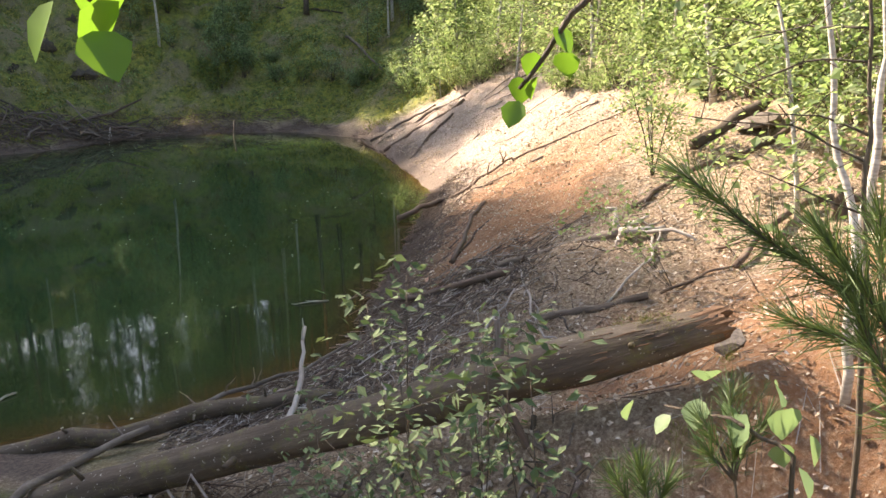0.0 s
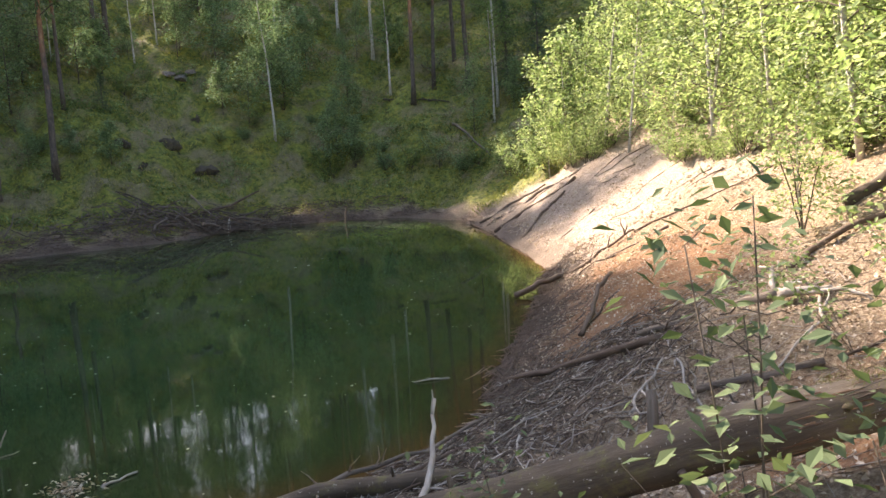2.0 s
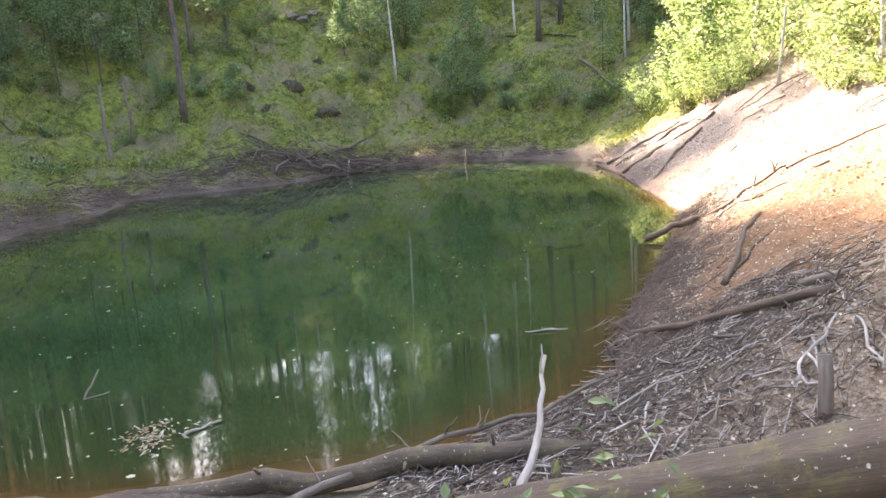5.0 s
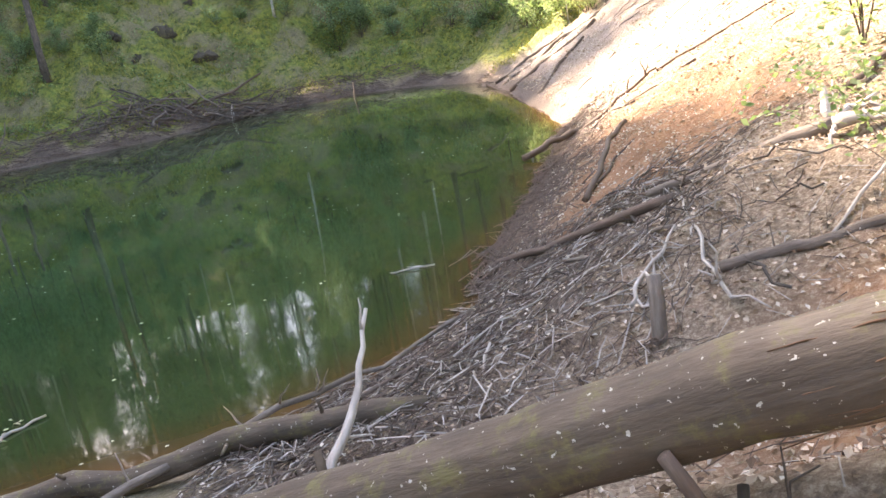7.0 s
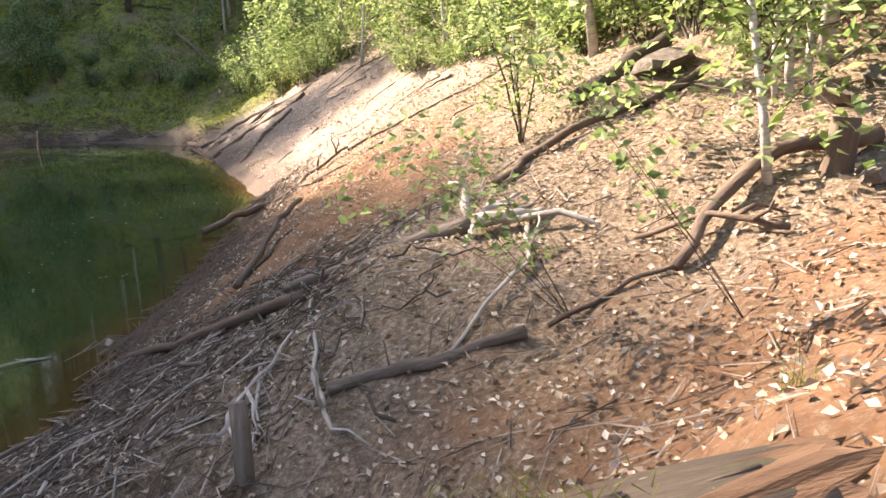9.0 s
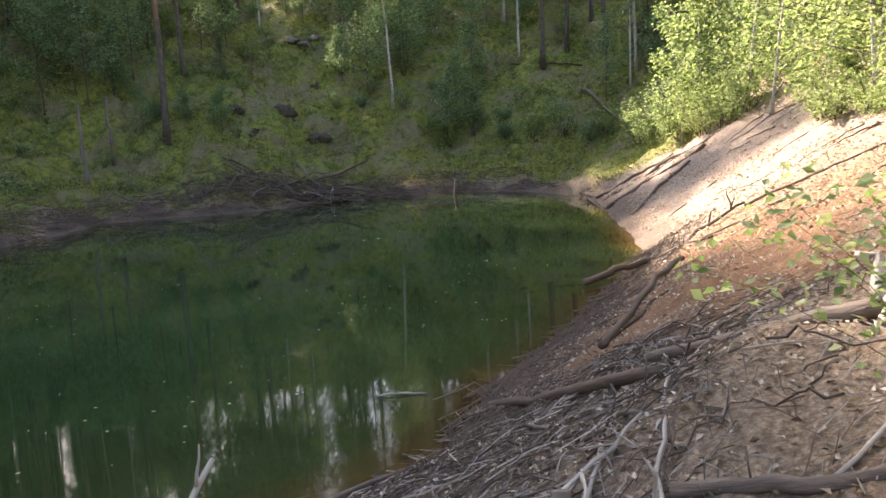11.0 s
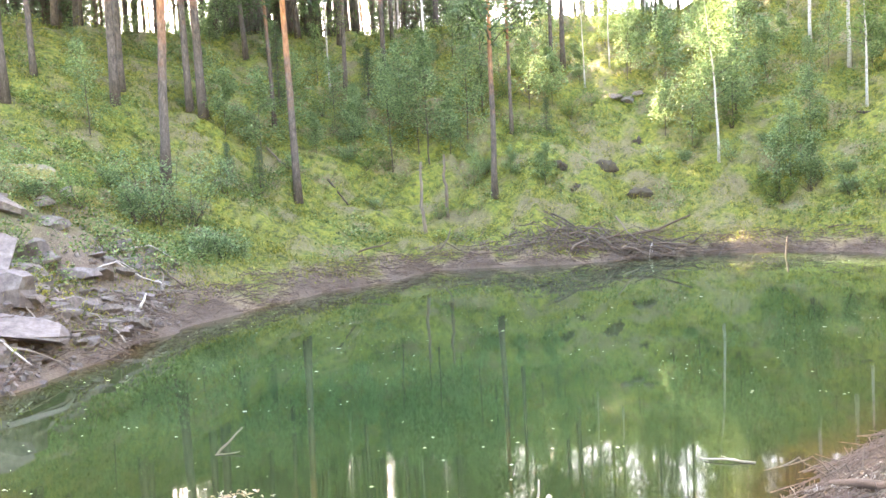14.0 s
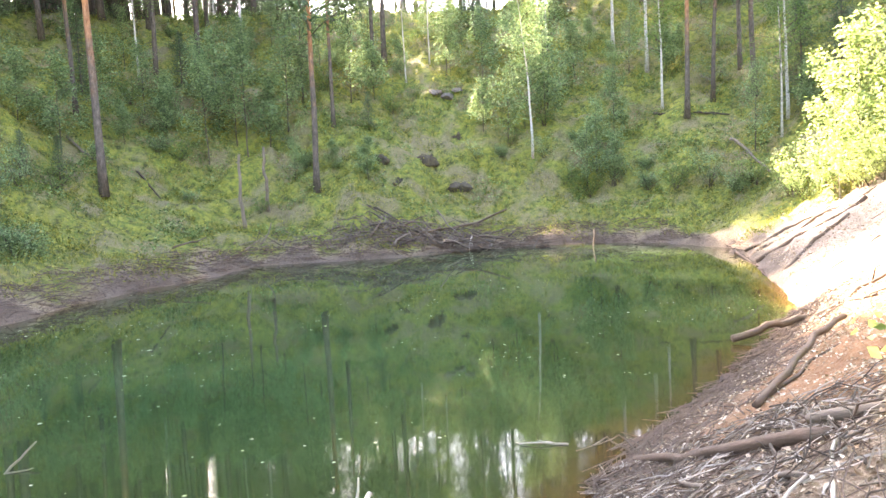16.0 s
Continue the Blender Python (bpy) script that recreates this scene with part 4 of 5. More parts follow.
x, y, z = scatter_band(110000, 6, lambda x, y, d, r: (d > 0.15) & (d < 9) & (near_bank(x, y) > 0.5) & (r < 0.45))
solid("leaf_litter", leaves(np.stack([x, y, z + 0.012], -1), 0.036, 3, 0.7, 0.5, 0.0), M_LITTER, "dry pale brown fallen leaves on the bank", "leaves", kind="stuff", smooth=False)
x, y, z = scatter_band(26000, 16, lambda x, y, d, r: (d > 1.0) & (x > -2.5) & (x < 5.5) & (y < 4.5) & (near_bank(x, y) > 0.5) & (r < 0.7))
solid("leaf_litter", leaves(np.stack([x, y, z + 0.015], -1), 0.042, 13, 0.6, 0.7, 0.0), M_DRY, "curled brown dead leaves on the bank", "leaves", kind="stuff", smooth=False)
x, y, z = scatter_band(40000, 26, lambda x, y, d, r: (d > 1.6) & (x > 0.3) & (x < 6.5) & (y < 5.5) & (near_bank(x, y) > 0.5) & (r < 0.8))
x, y, z = x[:2600], y[:2600], z[:2600]
rs = np.random.RandomState(19)
way, half, thick = rs.uniform(0, 3.14, len(x)), rs.uniform(0.02, 0.13, len(x)), rs.uniform(0.0015, 0.005, len(x))
xa, ya, xb, yb = x - np.cos(way) * half, y - np.sin(way) * half, x + np.cos(way) * half, y + np.sin(way) * half
za, zb = height(xa, ya) + 0.012, height(xb, yb) + 0.02
for k, mat in enumerate((M_PALE, M_BROWN)):
    solid("twig_litter", join(*[tube([(xa[i], ya[i], za[i]), (xb[i], yb[i], zb[i])], [thick[i], thick[i] * 0.6], 3, 0, i, False) for i in range(k, len(x), 2)]), mat, ("pale dry", "brown")[k] + " twigs strewn over the littered slope", "twigs", kind="stuff", smooth=False)

rs = np.random.RandomState(17)
x, y = rs.uniform(6, 17, 60000), rs.uniform(7, 25, 60000)
d = shore_distance(x, y)
ok = (d > 0.2) & (d < 7) & (near_bank(x, y) > 0.5) & (rs.rand(60000) < 0.3 + 0.7 * (lattice(x, y, 18) > 0))
x, y = x[ok][:11000], y[ok][:11000]
solid("leaf_litter", leaves(np.stack([x, y, height(x, y) + 0.02], -1), 0.06, 5, 0.6, 0.5, 0.0), M_LITTER, "dry leaves and needles on the steep sandy bank", "leaves", kind="stuff", smooth=False)
rnd = random.Random(88)
for i in range(34):
    x, y = rnd.uniform(6.5, 13.5), rnd.uniform(5, 20)
    d = float(shore_distance(x, y)[0])
    if 0.6 < d < 4.5 and float(near_bank(x, y)[0] if np.ndim(near_bank(x, y)) else near_bank(x, y)) > 0.5:
        way, half = rnd.gauss(2.3, 0.5), rnd.uniform(0.25, 0.9)
        branch([on_ground(x - math.cos(way) * half, y - math.sin(way) * half, 0.02), on_ground(x, y, 0.04), on_ground(x + math.cos(way) * half, y + math.sin(way) * half, 0.02)], rnd.uniform(0.012, 0.025), 0.006, (M_BROWN, M_GREY)[i % 2],
               ("dark", "grey")[i % 2] + " dead branch on the steep sandy bank", 700 + i, group="branches on the sandy bank", sides=5)

# ---- far shore: logs, brush pile, stakes ----
for a, b, r, s in (((12.2, 22.0, 0.08), (13.9, 18.6, 2.06), 0.06, 60), ((11.45, 20.4, 0.06), (13.1, 18.2, 1.75), 0.075, 61), ((12.5, 23.0, 0.1), (14.0, 21.0, 1.4), 0.05, 62), ((10.3, 17.3, 0.12), (12.45, 17.95, 1.36), 0.05, 63)):
    log_between("fallen_log", a, b, r, r * 0.7, M_BROWN if s % 2 else M_GREY, "dark log slid down the steep sunlit bank to the water", s, group="logs on the steep bank", sides=10, stubs=2)
branch([(12.6, 23.8, 0.03), (10.6, 18.6, 0.06), (8.0, 12.9, 0.08)], 0.045, 0.03, M_BROWN, "long dark pole along the waterline", 64, name="waterline_pole", category="log")

rnd = random.Random(5)
for i in range(95):
    x, y = rnd.gauss(4.2, 1.5), rnd.gauss(30.75, 0.5)
    way, length = rnd.gauss(0.0, 0.6) if rnd.random() < 0.4 else rnd.uniform(0, 3.14), rnd.uniform(0.5, 1.9)
    dx, dy = math.cos(way) * length / 2, math.sin(way) * length / 2
    za, zb = max(0, ground_z(x - dx, y - dy)), max(0, ground_z(x + dx, y + dy))
    branch([(x - dx, y - dy, za + rnd.uniform(0, 0.4)), (x + dx, y + dy, zb + rnd.uniform(0, 0.5))], rnd.uniform(0.02, 0.052), 0.012, (M_BROWN, M_GREY, M_TWIG, M_TWIG)[i % 4], "dead branch in the brush pile on the far shore", 100 + i, group="brush pile branches", sides=5)
branch([(4.6, 31.6, 0.75), (7.3, 32.6, 1.45)], 0.06, 0.035, M_BROWN, "dark log over the brush pile", 150, sides=7)
branch([(1.05, 33.1, 2.1), (2.7, 31.8, 1.25)], 0.05, 0.03, M_TWIG, "dark pole fallen down the mossy slope", 151, sides=6)
branch([(4.35, 32.3, 1.55), (5.2, 30.75, 0.35)], 0.035, 0.02, M_GREY, "thin grey pole leaning across the brush pile", 157, sides=6)
branch([(5.25, 30.3, 0.0), (5.45, 30.7, 0.55), (5.35, 30.4, 0.1)], 0.025, 0.018, M_PALE, "bleached forked stick at the brush pile", 158, sides=6)
branch([(-2.85, 30.2, 0.0), (-2.15, 31.0, 1.45)], 0.035, 0.02, M_GREY, "pale leaning stake at the far shore", 152, name="leaning_stake", category="stake")
branch([(9.73, 29.02, -0.2), (9.85, 29.1, 0.62)], 0.055, 0.035, M_BROWN, "broken stake standing in the shallow water", 153, name="broken_stake", category="stake")
branch([(-7.2, 24.0, 0.75), (-6.05, 23.4, 0.0)], 0.03, 0.02, M_PALE, "bleached pole leaning into the water", 154, name="bleached_pole", category="pole", group="")
branch([(-6.05, 23.4, 0.0), (-6.7, 22.6, 0.02)], 0.025, 0.015, M_PALE, "bleached pole lying at the waterline", 155, name="bleached_pole", category="pole", group="")
branch([(-5.2, 27.8, 0.9), (-4.2, 28.6, 1.15)], 0.04, 0.02, M_BROWN, "dark curved stick on the far mud bank", 156, name="curved_stick", category="stick", group="")

rs = np.random.RandomState(83)
n = 800
x, y, way, half = rs.normal(3.2, 2.4, n), rs.normal(30.9, 0.55, n), rs.uniform(0, 3.14, n), 0.06 + 0.5 * rs.rand(n) ** 2
za, zb = [np.maximum(height(x + q * np.cos(way) * half, y + q * np.sin(way) * half), 0) + rs.uniform(0, 0.22, n) for q in (-1, 1)]
for k, mat in enumerate((M_TWIG, M_BROWN, M_GREY)):
    solid("brushwood", join(*[tube([(x[i] - math.cos(way[i]) * half[i], y[i] - math.sin(way[i]) * half[i], za[i]), (x[i] + math.cos(way[i]) * half[i], y[i] + math.sin(way[i]) * half[i], zb[i])], [0.022, 0.010], 3, 0, i, False) for i in range(k, n, 3)]),
          mat, ("blackish", "brown", "grey")[k] + " fine brushwood heaped along the far shore", "brushwood", kind="stuff", smooth=False)

# ---- floating things ----
branch([(2.16, 7.33, 0.005), (1.72, 7.45, 0.012)], 0.012, 0.008, M_PALE, "pale stick floating on the pond", 160, name="floating_stick", category="stick", group="", twigs=2)
branch([(-3.1, 8.0, -0.02), (-2.95, 8.45, 0.16)], 0.014, 0.008, M_GREY, "grey stick poking out of the pond", 161, name="poking_stick", category="stick", group="")
branch([(-3.1, 8.0, 0.0), (-2.85, 8.05, 0.02)], 0.01, 0.006, M_GREY, "grey stick floating on the pond", 162, name="floating_stick", category="stick", group="")
branch([(-2.2, 6.45, 0.01), (-1.85, 6.6, 0.02)], 0.016, 0.01, M_PALE, "pale stick floating beside dead leaves", 163, name="floating_stick", category="stick", group="")
rs = np.random.RandomState(31)
heap = np.stack([rs.normal(-2.44, 0.13, 150), rs.normal(6.5, 0.17, 150), rs.uniform(0.01, 0.05, 150)], -1)
solid("floating_leaf_heap", leaves(heap, 0.06, 4, 0.4, 0.5, 0.0), M_LITTER, "clump of brown dead leaves floating on the pond", "dead leaves", kind="stuff", smooth=False)
x, y = rs.uniform(-7, 12.5, 1500), rs.uniform(5, 29, 1500)
ok = (shore_distance(x, y) < -0.3) & (lattice(x * 0.35, y * 0.35, 12) > -0.25)
x, y = x[ok], y[ok]
w, s = rs.uniform(0, 6.28, len(x)), rs.uniform(0.006, 0.02, len(x)) * (1 + (rs.rand(len(x)) < 0.06))
fv, ff = [], []
for i in range(len(x)):
    for k in range(5):
        q = w[i] + k * 1.2566
        fv.append((x[i] + math.cos(q) * s[i] * (1.4 if k % 2 else 1), y[i] + math.sin(q) * s[i], 0.004))
    ff.append(tuple(range(5 * i, 5 * i + 5)))
solid("floating_specks", (fv, ff), M_FLOAT, "small pale leaves and seeds floating on the pond", "leaves", kind="stuff", smooth=False)

# ---- scree and stones on the western shore ----
STONES = [mesh_of("stone", *stone(70 + k, 1.0, (0.35, 0.55, 0.45, 0.3)[k % 4]), M_SLAB if k % 2 else M_STONE, False) for k in range(10)]


def lay_stone(k, x, y, size, label, group, name="stone", tilt=None):
    rnd = random.Random(int(abs(x) * 1000 + abs(y) * 77))
    ob = new(name, STONES[k % 10])
    tx, ty = tilt or (rnd.gauss(0, 14), rnd.gauss(0, 14))
    ob.matrix_basis = pose(x, y, max(0, ground_z(x, y)) + 0.10 * size, tx, ty, rnd.uniform(0, 360)) @ Matrix.Scale(size, 4)
    tagged(ob, label, "stone", group)


for k, x, y, s in ((1, -9.06, 13.8, 1.3), (3, -8.3, 12.95, 1.35), (5, -11.05, 17.9, 1.0), (0, -12.19, 18.9, 0.9), (2, -11.77, 19.9, 0.9), (7, -9.8, 17.8, 0.9), (4, -8.1, 15.3, 0.7), (1, -8.23, 11.8, 0.9), (3, -8.8, 15.0, 0.9), (9, -9.4, 12.4, 1.2), (6, -12.9, 19.3, 0.8), (8, -9.5, 18.2, 0.8), (2, -10.4, 16.4, 0.8), (5, -10.0, 14.6, 1.3), (1, -10.6, 15.2, 1.1)):
    lay_stone(k, x, y, s, "large angular grey-pink slab of broken rock", "slabs on the western shore", "rock_slab")
for x, y, s, turn in ((-14.4, 21.2, 4.4, 20), (-12.6, 22.2, 2.6, 45), (-16.6, 20.2, 4.0, 0)):
    solid("rock_outcrop", stone(int(-x * 10), s, 0.40, 26), M_OUTCROP, "low grey rock outcrop half grown over with moss", "rock", "rock outcrop", at=pose(x, y, ground_z(x, y) - 0.145 * s, 3, 6, turn), smooth=False)
rnd = random.Random(9)
for i in range(230):
    y = rnd.uniform(10.2, 21)
    x = -7.45 - abs(rnd.gauss(0, 1.7)) - max(0, (y - 17) * 0.35)
    lay_stone(i, x, y, 0.1 + 0.5 * rnd.random() ** 2, "broken angular stone on the scree slope", "scree stones")
chips = [stone(1000 + i, rnd.uniform(0.06, 0.15), 0.6, 4) for i in range(7)]
rubble = []
for i in range(420):
    y = rnd.uniform(9.6, 22)
    x = -7.25 - abs(rnd.gauss(0, 1.5)) - max(0, (y - 17) * 0.4)
    m = pose(x, y, max(0, ground_z(x, y)) + 0.02, rnd.uniform(0, 360), rnd.uniform(0, 360), 0) @ Matrix.Scale(rnd.uniform(0.7, 1.4), 4)
    rubble.append(([m @ p for p in chips[i % 7][0]], chips[i % 7][1]))
solid("scree_rubble", join(*rubble), M_SLAB, "small broken stones filling the scree slope", "rubble", kind="stuff", smooth=False)
for i in range(26):
    y = rnd.uniform(11.5, 21)
    x, way, half = -7.5 - abs(rnd.gauss(0, 0.9)) - max(0, (y - 17) * 0.35), rnd.uniform(0, 3.14), rnd.uniform(0.2, 0.8)
    branch([on_ground(x - math.cos(way) * half, y - math.sin(way) * half, 0.12), on_ground(x, y, 0.2), on_ground(x + math.cos(way) * half, y + math.sin(way) * half, 0.1)], rnd.uniform(0.015, 0.04), 0.008, (M_BROWN, M_GREY, M_PALE)[i % 3], ("dark", "grey", "pale")[i % 3] + " dead branch among the broken stones", 860 + i, group="branches on the scree", sides=5)
for k, x, y, s in ((0, 5.36, 1.82, 0.3), (2, 6.45, 3.65, 0.5), (4, 4.15, 1.21, 0.3), (6, 6.03, 1.71, 0.3), (8, 1.15, 0.42, 0.22), (2, 4.7, 0.9, 0.3)):
    lay_stone(k, x, y, s, "pale rounded stone bedded in the leafy slope", "stones on the near slope")


# ---- forest on the far slope ----
PINES = [make_pine(200 + k, (19, 16, 21, 14)[k], (0.17, 0.145, 0.19, 0.12)[k], "pines on the far slope", "tall pine with grey lower and orange upper bark") for k in range(4)]
BIRCHES = [make_birch(220 + k, (9, 7, 11)[k], (0.075, 0.055, 0.10)[k], "birches on the slopes", "slender white-barked birch with small green leaves", leafy=2600, leaf=0.095) for k in range(3)]
ROWANS = [make_birch(240 + k, (3.6, 2.6, 4.6)[k], (0.022, 0.018, 0.03)[k], "saplings on the far slope", "leafy green sapling in the undergrowth", M_ROWAN, 2300, 0.14, 0.11, M_TWIG, "sapling") for k in range(3)]
SPRUCES = [make_spruce(260 + k, (3.2, 4.6)[k], (0.04, 0.06)[k], "young spruces", "young dark green spruce") for k in range(2)]
BUSHES = [make_bush(280 + k, (1.3, 0.9, 1.7)[k], (1.6, 1.3, 1.8)[k], "bushes on the slopes", "low leafy green bush on the mossy slope", M_ROWAN if k else M_LEAF, 1300) for k in range(3)]
taken = {}


def plant(kinds, k, x, y, size=1.0, turn=None, lean=(0, 0)):
    """The first planting of a kind takes the thing itself, later ones a copy."""
    ob = kinds[k % len(kinds)]
    turn = turn if turn is not None else (x * 137 + y * 61) % 360
    if ob.name in taken:
        return copy_thing(ob, upright(x, y, turn, lean, size / taken[ob.name]))
    taken[ob.name] = size
    ob.matrix_basis = upright(x, y, turn, lean, size)
    return ob


for k, x, y, s in ((2, -16.51, 25.9, 0.9), (3, -17.56, 29.48, 1.0), (0, -14.77, 30.16, 1.05), (1, -15.44, 32.21, 1.0), (2, -11.7, 27.21, 0.95), (0, -12.9, 32.87, 0.95), (2, -12.4, 33.05, 1.0), (0, -8.36, 32.1, 1.0), (1, -0.4, 34.1, 0.95), (3, -10.3, 36.2, 0.9),
                   (3, -7.86, 41.08, 1.0), (1, -5.84, 41.3, 1.0), (3, 2.84, 43.96, 1.0), (1, 3.47, 44.4, 1.0), (3, 0.47, 37.84, 0.8), (2, -19.2, 28.4, 1.0), (1, -13.4, 42.4, 1.0), (0, 16.2, 34.6, 0.75), (3, 17.73, 35.16, 0.9), (1, 19.13, 34.06, 0.9), (3, 19.6, 36.1, 0.9), (0, -20.5, 24, 1)):
    plant(PINES, k, x, y, s, None, (random.Random(int(x * 9)).gauss(0, 1.0), random.Random(int(y * 9)).gauss(0, 1.0)))
rnd = random.Random(21)
LIT = [(12.0, 19.0, 0.8), (13.0, 21.0, 1.2), (11.0, 16.0, 1.5), (9.5, 12.5, 1.6), (8.5, 9.5, 2.2), (7.0, 6.5, 2.3), (5.2, 4.2, 2.0), (4.2, 3.2, 1.8), (12.5, 17.0, 3.5), (10.5, 10.5, 4.5), (8.5, 6.5, 4.0), (4.0, 2.0, 1.7), (4.8, 2.6, 1.9), (2.0, 2.4, 2.2), (5.0, 3.4, 2.0), (2.88, 2.39, 1.4), (2.54, 2.36, 1.29), (2.52, 1.8, 1.28), (3.48, 2.75, 1.54), (3.85, 3.3, 1.57), (2.9, 2.85, 1.38), (2.3, 0.5, 1.69), (2.4, 1.2, 1.5), (2.25, 1.9, 1.25), (4.65, 1.63, 1.98),
       (3.6, 2.6, 1.5), (6.2, 5.2, 2.2), (6.0, 3.4, 2.2), (7.8, 8.0, 2.2), (10.2, 14.0, 1.5), (3.3, 1.4, 1.5), (14, 19, 5), (13, 15, 6), (11, 10.5, 6.5), (9.5, 7, 6), (15.5, 22, 4), (14.5, 17, 8), (12, 10, 8.5), (2.61, 2.58, 1.30), (3.21, 2.52, 1.44), (2.81, 2.12, 1.31), (2.88, 2.56, 1.36), (2.43, 1.70, 1.27), (3.62, 2.70, 1.55), (2.73, 2.04, 1.26), (0.89, -0.08, 1.73)]
SHADED = [(-0.5, 2.8), (0.5, 3.3), (1.3, 4.2), (2.0, 4.6), (2.6, 5.2), (3.3, 6.2), (4.2, 7.4), (5.0, 8.6), (2.3, 3.4), (1.2, 2.6), (3.4, 4.8), (4.4, 6.2), (0.9, 0.3), (0.6, 0.5), (0.3, 0.9), (0.0, 1.3), (-0.4, 1.7), (-0.8, 2.0), (0.4, 0.0)]


def opens(x, y, tall, wide=3.4):
    """Whether a crown here leaves the sun's way to the bright bank open."""
    base = ground_z(x, y)
    for p in LIT:
        k = ((x - p[0]) * SUN_TO.x + (y - p[1]) * SUN_TO.y) / (SUN_TO.x ** 2 + SUN_TO.y ** 2)
        if k > 2 and math.hypot(p[0] + k * SUN_TO.x - x, p[1] + k * SUN_TO.y - y) < wide and base + 0.30 * tall < p[2] + k * SUN_TO.z < base + 1.03 * tall:
            return False
    return True


grown, tries = [], 0
while len(grown) < 230 and tries < 14000:
    tries += 1
    x, y = rnd.uniform(-46, 46), 22 + 60 * rnd.random()
    k, size = rnd.randrange(4), rnd.uniform(0.8, 1.15)
    tall, d = (19, 16, 21, 14)[k] * size, float(shore_distance(x, y)[0])
    if d < 17.5 or float(near_bank(x, y)) > 0.3 or rnd.random() > math.exp(-(d - 17.5) / 22) or any((x - a) ** 2 + (y - b) ** 2 < 2.6 for a, b in grown) or not opens(x, y, tall) or abs(x - 0.012 * y) < 0.45:
        continue
    grown.append((x, y))
    plant(PINES, k, x, y, size, None, (rnd.gauss(0, 1.3), rnd.gauss(0, 1.3)))
# pines added along the ridge, sized so their crowns shade the driftwood bank
for x0, y0 in SHADED:
    for y in (47.5 + 2 * rnd.random(), 51.5 + 2 * rnd.random()):
        k = (y - y0) / SUN_TO.y
        x = x0 + k * SUN_TO.x + rnd.uniform(-0.8, 0.8)
        top = ground_z(x0, y0) + k * SUN_TO.z + 0.9
        for p in LIT:
            q = (y - p[1]) / SUN_TO.y
            if abs(p[0] + q * SUN_TO.x - x) < (1.9 if x0 < 1 and y0 < 2.1 else 3.3):
                top = min(top, p[2] + q * SUN_TO.z - 0.9)
        plant(PINES, 0, x, y, (top - ground_z(x, y)) / 19, None, (rnd.gauss(0, 0.7), rnd.gauss(0, 0.7)))
# mostly unseen pines behind and beside the path, added to close the reflections
for x, y in ((-30, 14), (-27, 9), (-30, 20), (-31, 27), (-17, 4), (-14, -2), (-21, -4), (-9, -9), (-3, -12), (5, -11), (12, -8), (17, -3), (-15, -14), (0, -19), (9, -17), (-27, 2), (21, -10), (-6, -22), (-5, -6), (2, -7), (-11, 1), (-28, 36), (-33, 24), (26, 8), (30, 18), (28, 27), (24, 1), (33, 33)):
    plant(PINES, rnd.randrange(4), x, y, rnd.uniform(0.85, 1.1))
# birches: the leafy one above the brush pile, and the pale stems further along the slope
plant([make_birch(231, 8.2, 0.06, "", "slender white-barked birch with a wide pale green crown", M_ROWAN, 6500, 0.28, 0.10)], 0, 9.47, 36.33)
for k, x, y, s in ((2, 16.29, 39.24, 1.0), (1, 15.78, 36.26, 1.1), (2, 15.92, 42.94, 1.0), (1, 5.91, 44.21, 0.9), (0, -8.64, 40.84, 0.8), (1, 18.4, 30.64, 1.0), (0, 19.1, 31.4, 1.0), (1, 0.5, 41.5, 0.7), (2, -4, 44, 0.9), (1, 12.5, 44, 1.1), (0, 4.4, 42.5, 0.6)):
    plant(BIRCHES, k, x, y, s)
for i in range(26):
    x, y = rnd.uniform(-24, 24), rnd.uniform(49, 66)
    if opens(x, y, 14, 2.8) and abs(x - 0.6) > 1.2:
        plant(BIRCHES, rnd.randrange(3), x, y, rnd.uniform(0.9, 1.3))
# the leafy thicket in the hollow and single saplings
for k, x, y, s in ((2, -5.04, 36.6, 1.05), (2, -3.39, 36.9, 1.2), (0, -3.9, 37.6, 1.3), (1, -2.4, 37.3, 1.2), (2, -1.6, 38.2, 1.1), (0, -4.7, 38.2, 1.2), (2, -0.9, 40.0, 1.2), (0, 1.4, 39.8, 1.2), (1, 2.6, 40.6, 1.1), (0, -7.94, 38.21, 0.9), (1, -6.8, 37.0, 0.9), (2, -9.2, 35.5, 1.0), (0, -10.2, 33.6, 1.1), (1, -11.5, 33.0, 1.0), (2, -13.2, 34.6, 1.0),
                   (0, 11.25, 34.0, 0.85), (2, 11.9, 34.6, 0.7), (1, 12.2, 33.3, 0.9), (2, 8.6, 37.5, 0.9), (0, 10.4, 37.4, 1.1), (1, 7.6, 38.4, 1.0), (2, 10.9, 38.6, 1.2), (0, 13.4, 36.4, 0.9), (1, 1.75, 34.45, 0.7), (2, 6.6, 42.6, 0.9), (0, 8.4, 42.0, 1.1), (1, 12.9, 40.5, 1.1), (0, -1.3, 35.0, 0.5), (1, 0.3, 35.3, 0.55), (2, 17.2, 30.6, 0.8), (1, 18.8, 29.6, 0.9), (0, -16.8, 24.5, 0.7), (2, -14.2, 27.0, 0.75)):
    plant(ROWANS, k, x, y, s)
for i in range(70):
    x, y = rnd.uniform(-24, 24), 35 + 20 * rnd.random()
    if abs(x - 5) < 3.5 and y < 41:
        continue
    plant(ROWANS, rnd.randrange(3), x, y, rnd.uniform(0.45, 1.0))
